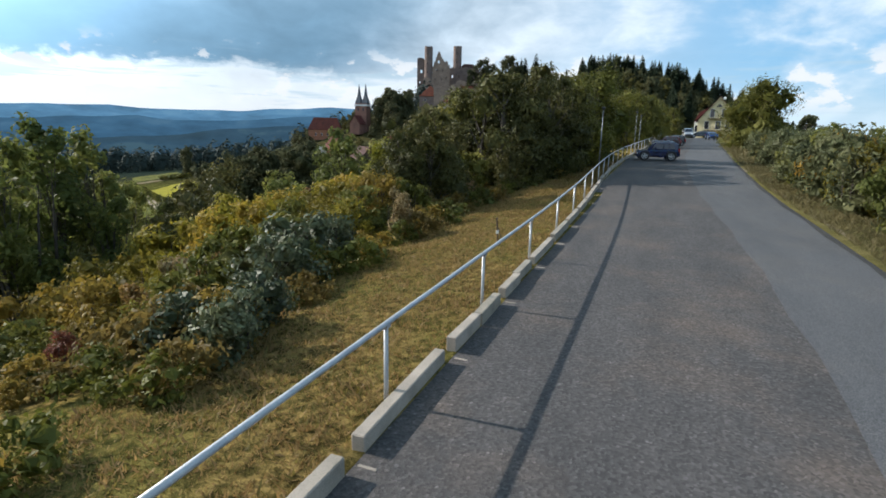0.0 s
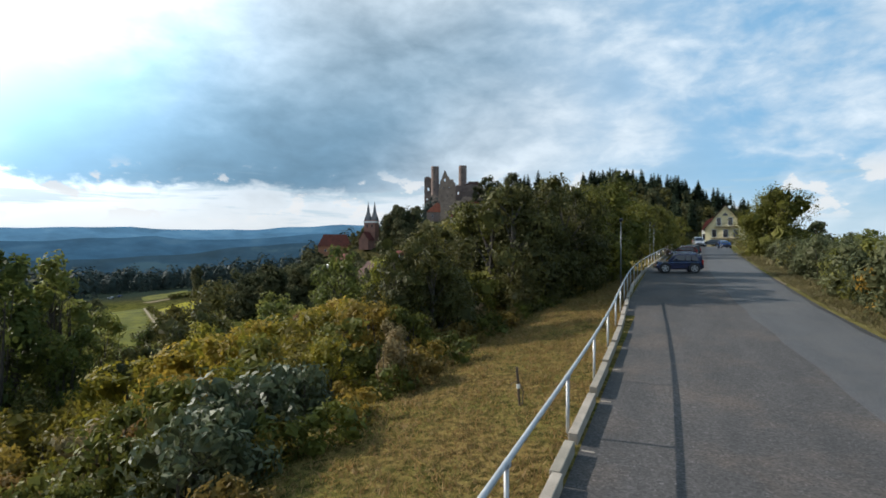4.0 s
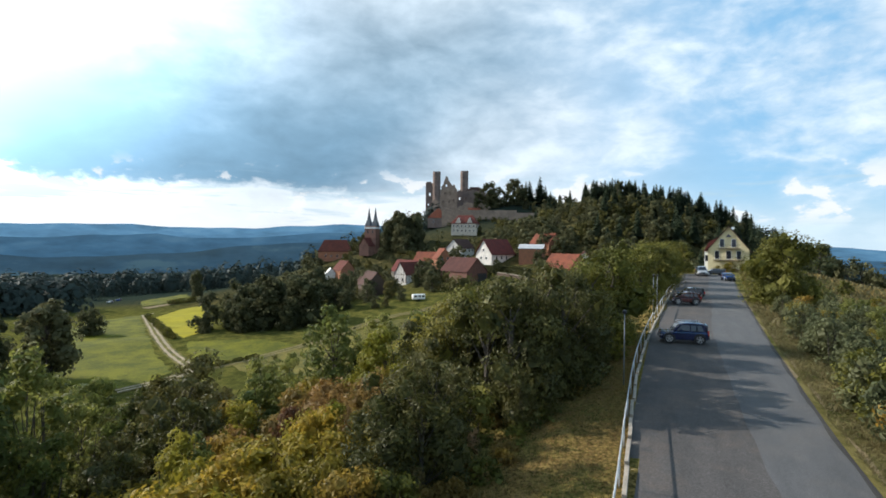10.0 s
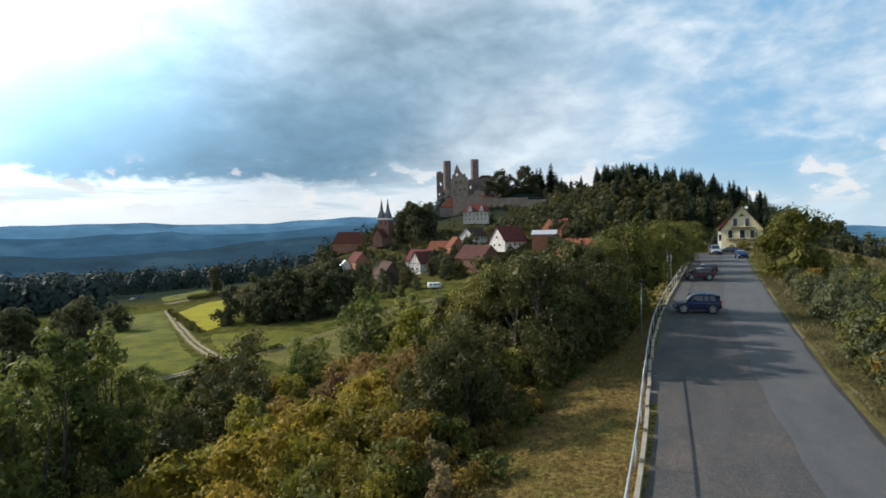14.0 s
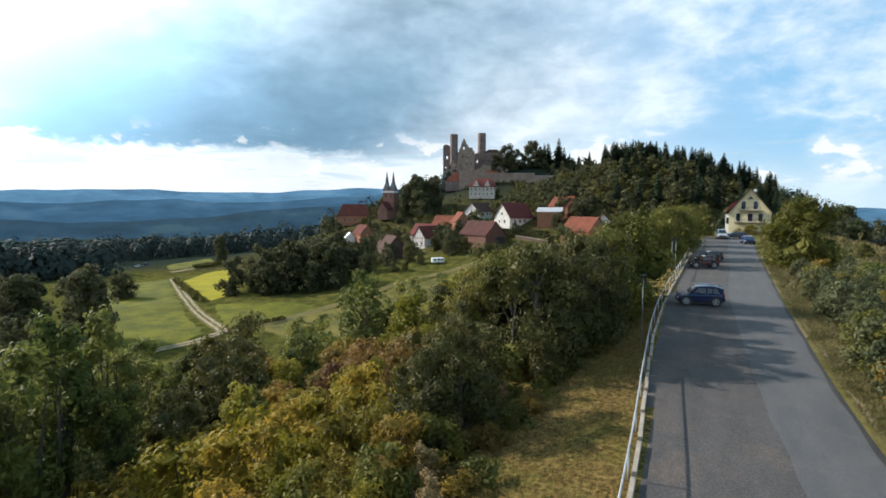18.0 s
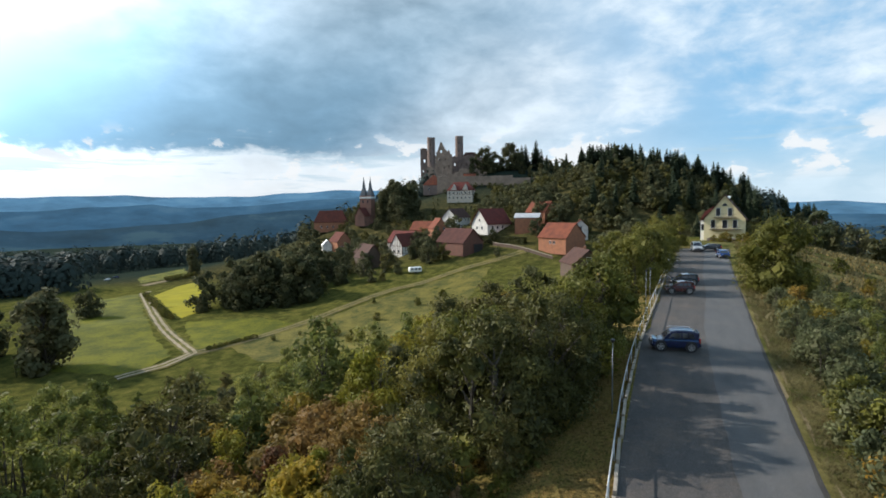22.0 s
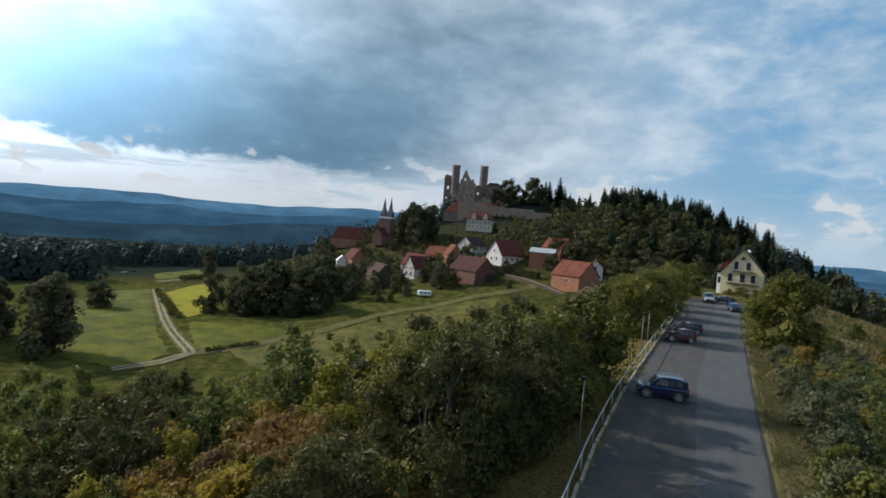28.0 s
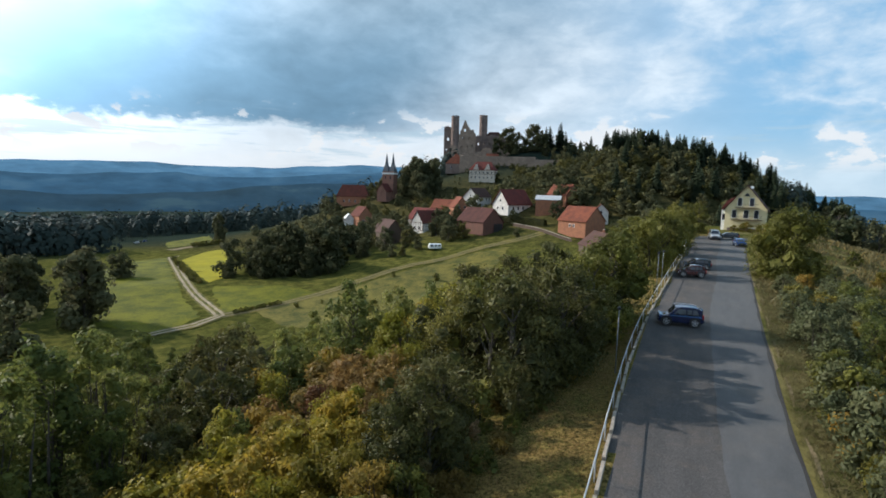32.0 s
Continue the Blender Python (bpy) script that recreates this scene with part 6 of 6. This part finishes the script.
for k in range(130):
    hill_list.append((rnd.choice(("wood", "wood", "wood_light")), rnd.uniform(-95, -12), rnd.uniform(226, 365), rnd.uniform(0.5, 1.0)))
for k in range(44):
    hill_list.append(("wood", rnd.uniform(-262, -200), rnd.uniform(330, 410), rnd.uniform(0.9, 1.4)))
for k in range(4):
    put("wood", -240 + 7 * k, 372 + 5 * k, 1.2)
    if k < 3:
        put("wood_light", -246 + 8 * k, 384 - 4 * k, 1.2)
for k in range(110):
    hill_list.append((rnd.choice(("wood", "wood", "wood_light")), rnd.uniform(-165, -46), rnd.uniform(196, 300), rnd.uniform(0.3, 0.62)))
hill_list = [m for m in hill_list if not any(math.hypot(m[1] - hx, m[2] - hy) < r for hx, hy, r in KEEP)]
for k in range(40):
    u = rnd.uniform(-6, 70)
    hill_list.append((rnd.choice(("wood", "wood", "wood_light")), -157.7 + 0.92 * u, 391.5 + 0.39 * u - rnd.uniform(0, 5), rnd.uniform(0.22, 0.5)))
for k in range(90):
    hill_list.append((rnd.choice(("wood", "wood_light")), rnd.uniform(-172, -70), rnd.uniform(292, 392), rnd.uniform(0.1, 0.3)))
grove("hill_wood", "mixed woods on the castle hill", "woods", hill_list, 8)


# plants that stand only in groves need no single one
for key in kinds:
    for ob in kinds[key]:
        if ob not in planted:
            for child in list(ob.children):
                bpy.data.objects.remove(child)
            bpy.data.objects.remove(ob)


# ---- far woods ----
def woodland(name, spots, seed, mat, label, cards=170, size=0.66):
    """Many far crowns in one mesh, too many to count."""
    g = np.random.default_rng(seed)
    all_cards = []
    for x, y, h in spots:
        z = float(land(x, y))
        d = g.normal(0, 1, (cards, 3))
        d[:, 2] = np.abs(d[:, 2]) * 1.2 - 0.3
        d /= np.linalg.norm(d, axis=1)[:, None]
        lump = 1 + 0.22 * np.sin(d[:, :1] * 5 + x) * np.cos(d[:, 1:2] * 6 + y)
        co = np.array([x, y, z + h * 0.2]) + d * lump * np.array([h * 0.5, h * 0.5, h * 0.85])
        all_cards.append(leaf_cards(g, co, d, size * h / 9.0, 0.0, 0.08, 0.95))
    me = quad_mesh(name, np.concatenate(all_cards), 4, mat)
    return tagged(new(name, me), label, "woods", kind="stuff")


spots = []
for k in range(1150):
    a, r = radians(rnd.uniform(24, 88)), 330 + 420 * rnd.random() ** 1.4
    x, y = -math.sin(a) * r, math.cos(a) * r
    if a < radians(46) and r < 430 or (-350 < x < -232 and 180 < y < 292):
        continue
    spots.append((x, y, rnd.uniform(11, 18)))
for k in range(90):
    spots.append((rnd.uniform(-330, -190), rnd.uniform(20, 95) , rnd.uniform(9, 15)))
for k in range(130):
    spots.append((rnd.uniform(40, 300), rnd.uniform(190, 420), rnd.uniform(9, 15)))
woodland("woodland", spots, 5, LEAF_HAZY_FOREST, "dark mixed woods covering the valley sides, haze blue in the leaf colour")


# ---- mown grass ----
def grass(name, count, seed, mat, label, area, tall):
    g = np.random.default_rng(seed)
    ys = g.uniform(area[0], area[1], count)
    us = g.random(count)
    near = np.array([brush_line(v) for v in ys]) + 0.8
    xs = kerb_x(ys) - 0.16 - us * near if area[2] == "left" else edge_x(ys) + 0.25 + us * 2.2
    zs = land(xs, ys)
    clump = 0.55 + 0.45 * np.sin(xs * 4.1 + 2 * np.sin(ys * 2.3)) * np.sin(ys * 3.7 + np.sin(xs * 3.1))
    h = tall * g.uniform(0.4, 1.2, count) * (0.5 + clump)
    a = g.uniform(0, 2 * np.pi, count)
    lean = g.normal(0, 0.75, (count, 2)) * h[:, None]
    w = 0.008 + 0.35 * h * 0.25
    base = np.stack([xs, ys, zs - 0.01], 1)
    across = np.stack([np.cos(a) * w, np.sin(a) * w, 0 * w], 1)
    tip = base + np.concatenate([lean, h[:, None]], 1)
    me = quad_mesh(name, np.stack([base - across, base + across, tip], 1).reshape(-1, 3), 3, mat)
    return tagged(new(name, me), label, "grass", kind="stuff")


GRASS_DRY = leaves("grass_dry", (0.325, 0.215, 0.08), (0.17, 0.115, 0.045))
GRASS_GREEN = leaves("grass_green", (0.20, 0.16, 0.04), (0.12, 0.10, 0.028))
grass("grass", 75000, 31, GRASS_DRY, "short dry mown grass on the verge", (-8, 42, "left"), 0.07)
grass("grass", 30000, 32, GRASS_GREEN, "short green grass on the verge", (-8, 42, "left"), 0.075)
GRASS_OLIVE = leaves("grass_olive", (0.155, 0.13, 0.056), (0.088, 0.08, 0.036))
grass("grass", 22000, 33, GRASS_OLIVE, "dry grass along the road's edge", (5, 80, "right"), 0.16)



def tufts(name, count, seed, mat, label, box, tall):
    """Long grass in loose tufts over a stretch of the hill."""
    g = np.random.default_rng(seed)
    xs, ys = g.uniform(box[0], box[1], count), g.uniform(box[2], box[3], count)
    keep = (xs > edge_x(ys) + 1.0) & (np.sin(xs * 0.9 + 2 * np.sin(ys * 0.31)) * np.sin(ys * 0.55) > -0.25)
    xs, ys = xs[keep], ys[keep]
    n = len(xs)
    a = g.uniform(0, 2 * np.pi, n)
    h = tall * g.uniform(0.5, 1.3, n)
    base = np.stack([xs, ys, land(xs, ys) - 0.03], 1)
    across = np.stack([np.cos(a) * h * 0.35, np.sin(a) * h * 0.35, 0 * h], 1)
    tip = base + np.concatenate([g.normal(0, 0.35, (n, 2)) * h[:, None], h[:, None]], 1)
    return tagged(new(name, quad_mesh(name, np.stack([base - across, base + across, tip], 1).reshape(-1, 3), 3, mat)), label, "grass", kind="stuff")


tufts("long_grass", 16000, 41, GRASS_OLIVE, "long rough grass on the hill beside the road", (9, 46, 50, 150), 0.5)
tufts("long_grass", 9000, 42, GRASS_DRY, "pale dry grass on the hill beside the road", (10, 46, 56, 150), 0.4)
for k in range(16):
    x = rnd.uniform(12.5, 24)
    put(rnd.choice(("green", "olive", "pale")), x, rnd.uniform(66, 92) + 0.4 * (x - 12), rnd.uniform(0.35, 0.7))

# ---- poles and signs ----
def pole(x, y, h, label):
    ob = thing("lamp_post", label, "lamp post", pose(x, y, float(land(x, y)) - 0.1), "thin posts along the rail")
    part("column", Shape().tube([(0, 0, 0), (0, 0, h * 0.5), (0, 0, h)], [0.034, 0.028, 0.022], 8), POLE_GREY, ob, smooth=True)
    part("head", Shape().tube([(0, 0, h), (0, 0, h + 0.06), (0, 0, h + 0.16), (0, 0, h + 0.2)], [0.05, 0.1, 0.11, 0.04], 10), DARK_METAL, ob)


pole(-1.25, 31.6, 3.8, "thin grey metal post with a small lamp head behind the rail")
pole(-0.6, 56.0, 3.9, "thin grey metal post with a small lamp head behind the rail")
pole(-0.35, 59.5, 3.6, "thin grey metal post with a small lamp head behind the rail")
board = thing("notice_board", "pale blue notice board on two posts beside the parking strip", "sign", pose(1.0, 92, float(land(1.0, 92)), 0, 0, 10))
for s in (-0.6, 0.6):
    part("post", Shape().tube([(s * 0.75, 0, 0), (s * 0.75, 0, 1.6)], 0.04, 8), TIMBER, board)
part("panel", Shape().chamfer((0, -0.06, 1.15), (1.05, 0.06, 0.75), 0.02), SIGN_BLUE, board)
part("lettering", Shape().box((0, -0.095, 1.36), (0.8, 0.01, 0.07)).box((-0.1, -0.095, 1.18), (0.6, 0.01, 0.05)).box((0, -0.095, 1.02), (0.8, 0.01, 0.05)), WHITE_PAINT, board, "unreadable white lines of writing")
stake = thing("garden_stake", "short wooden stake with a wilted sapling tied to it", "stake", pose(-1.4, 11.2, float(land(-1.4, 11.2)), 4, -5, 30))
part("rod", Shape().tube([(0, 0, -0.1), (0, 0, 0.75)], 0.022, 8), TIMBER, stake)
part("tie", Shape().tube([(0, 0, 0.34), (0, 0, 0.42)], 0.034, 8), WHITE_PAINT, stake, "white plastic tie")
part("sapling", Shape().tube([(0.05, 0.02, -0.05), (0.1, 0.03, 0.25), (0.02, 0.0, 0.5), (-0.14, 0.03, 0.42)], [0.012, 0.01, 0.008, 0.005], 6), BARK, stake)
fence = thing("wooden_fence", "weathered wooden fence at the end of the parking strip", "fence", Matrix())
for k in range(7):
    y = 78 + k * 2.2
    x = float(kerb_x(y)) - 0.35
    part("post", Shape().tube([(x, y, float(road_z(y)) - 0.3), (x, y, float(road_z(y)) + 1.05)], 0.06, 8), TIMBER, fence)
    if k:
        y0 = y - 2.2
        for up in (0.5, 0.92):
            part("beam", Shape().tube([(float(kerb_x(y0)) - 0.35, y0, float(road_z(y0)) + up), (x, y, float(road_z(y)) + up)], 0.045, 6), TIMBER, fence)
garden = thing("garden_fence", "weathered plank fence with a pale top rail below the orange barn", "fence", Matrix())
for k in range(34):
    x, y = -65 + 27 * k / 33, 211.5 - 15 * k / 33
    part("plank", Shape().box((0, 0, 0.55), (0.92, 0.08, 1.3), Matrix.Translation(spot(x, y)) @ Matrix.Rotation(radians(-29), 4, "Z")), TIMBER, garden)
part("top_rail", Shape().tube([spot(-65 + 27 * k / 11, 211.5 - 15 * k / 11, 1.3) for k in range(12)], 0.16, 6), CONCRETE, garden, "pale grey top rail")
g = np.random.default_rng(71)
u, v = g.random(5200), g.random((5200, 2))
face = g.integers(0, 3, 5200)
hx, hy = -73.5 + 22.5 * u, 217.2 - 8.0 * u
across = np.where(face == 0, -1.0, np.where(face == 1, 1.0, v[:, 0] * 2 - 1))
up = np.where(face == 2, 2.6, v[:, 1] * 2.6)
co = np.stack([hx + across * 0.35, hy + across * 0.9, land(hx, hy) + up + g.normal(0, 0.08, 5200)], 1)
out = np.stack([across * 0.3 * (face != 2), across * (face != 2), (face == 2) * 1.0], 1)
hedge = thing("hedge", "long clipped dark green garden hedge before the white house", "hedge", Matrix())
part("leaves", quad_mesh("leaves", leaf_cards(g, co, out, 0.3, 0.0, 0.35, 0.7), 4, LEAF_DARK), LEAF_DARK, hedge)

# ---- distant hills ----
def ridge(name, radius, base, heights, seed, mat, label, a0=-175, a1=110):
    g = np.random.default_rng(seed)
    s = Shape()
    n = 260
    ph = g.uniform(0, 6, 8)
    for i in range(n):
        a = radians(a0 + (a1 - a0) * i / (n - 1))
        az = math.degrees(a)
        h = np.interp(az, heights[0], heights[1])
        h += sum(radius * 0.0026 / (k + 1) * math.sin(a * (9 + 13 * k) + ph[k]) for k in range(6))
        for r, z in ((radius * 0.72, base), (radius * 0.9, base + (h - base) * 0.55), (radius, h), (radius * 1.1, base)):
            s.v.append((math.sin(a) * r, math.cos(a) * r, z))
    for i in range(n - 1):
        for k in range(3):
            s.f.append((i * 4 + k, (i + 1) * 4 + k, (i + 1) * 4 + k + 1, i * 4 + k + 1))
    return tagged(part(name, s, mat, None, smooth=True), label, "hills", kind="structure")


def hazy_hill_material(name, colour, glow, patch):
    """Wooded slopes, mottled woods and clearings, with miles of haze painted as blue glow."""
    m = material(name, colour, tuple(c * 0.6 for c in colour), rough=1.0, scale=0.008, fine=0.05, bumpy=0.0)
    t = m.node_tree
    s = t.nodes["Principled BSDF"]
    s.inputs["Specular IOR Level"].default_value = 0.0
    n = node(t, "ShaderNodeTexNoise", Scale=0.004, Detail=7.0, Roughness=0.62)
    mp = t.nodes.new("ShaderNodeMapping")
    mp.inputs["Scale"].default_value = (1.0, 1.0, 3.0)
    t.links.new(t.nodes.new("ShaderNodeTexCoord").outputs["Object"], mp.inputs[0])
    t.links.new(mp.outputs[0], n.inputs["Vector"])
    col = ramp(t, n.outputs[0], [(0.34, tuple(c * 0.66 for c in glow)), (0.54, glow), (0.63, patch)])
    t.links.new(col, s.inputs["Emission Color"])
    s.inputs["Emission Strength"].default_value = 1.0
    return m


# ridges glow paler blue with distance: aerial haze put into the emission
ridge("backdrop", 3900, -180, ((-175, -80, -66, -60, -54, -47, -41, -34, -25, 0, 10, 20, 110), (70, 80, 80, 118, 128, 98, 120, 128, 130, 40, 10, -15, -20)), 3, hazy_hill_material("far_hills", (0.015, 0.022, 0.026), (0.088, 0.222, 0.375), (0.115, 0.26, 0.41)), "far wooded hills on the horizon, haze painted as a pale blue glow")
ridge("backdrop", 3100, -180, ((-175, -80, -68, -60, -52, -46, -38, -30, -20, 0, 20, 110), (20, 50, 30, 10, 52, 30, 62, 85, 80, -40, -60, -90)), 13, hazy_hill_material("haze_blue_hills", (0.014, 0.02, 0.022), (0.038, 0.112, 0.205), (0.055, 0.135, 0.225)), "wooded hills beyond the valley, haze painted as a blue glow")
ridge("backdrop", 2200, -180, ((-175, -75, -66, -60, -54, -47, -38, -30, -22, 0, 20, 110), (-50, -10, -35, -58, -48, -15, 15, 20, 40, -60, -80, -100)), 5, hazy_hill_material("middle_hills", (0.014, 0.02, 0.018), (0.02, 0.057, 0.106), (0.038, 0.085, 0.125)), "wooded hills across the valley, haze painted as a blue-green glow")
ridge("backdrop", 1250, -180, ((-175, -80, -70, -63, -57, -50, -42, -34, -26, -10, 20, 110), (-20, -25, -32, -62, -88, -84, -62, -44, -20, -50, -90, -95)), 7, hazy_hill_material("near_hills", (0.02, 0.026, 0.016), (0.015, 0.036, 0.058), (0.03, 0.055, 0.07)), "dark wooded slopes of the valley, faint haze painted as a glow")


# ---- from plan to metres ----
for ob in [o for o in scene.objects if o.parent is None and o.type in {"MESH", "EMPTY"}]:
    ob.matrix_basis = Matrix.Diagonal((PLAN, PLAN, PLAN, 1)) @ ob.matrix_basis
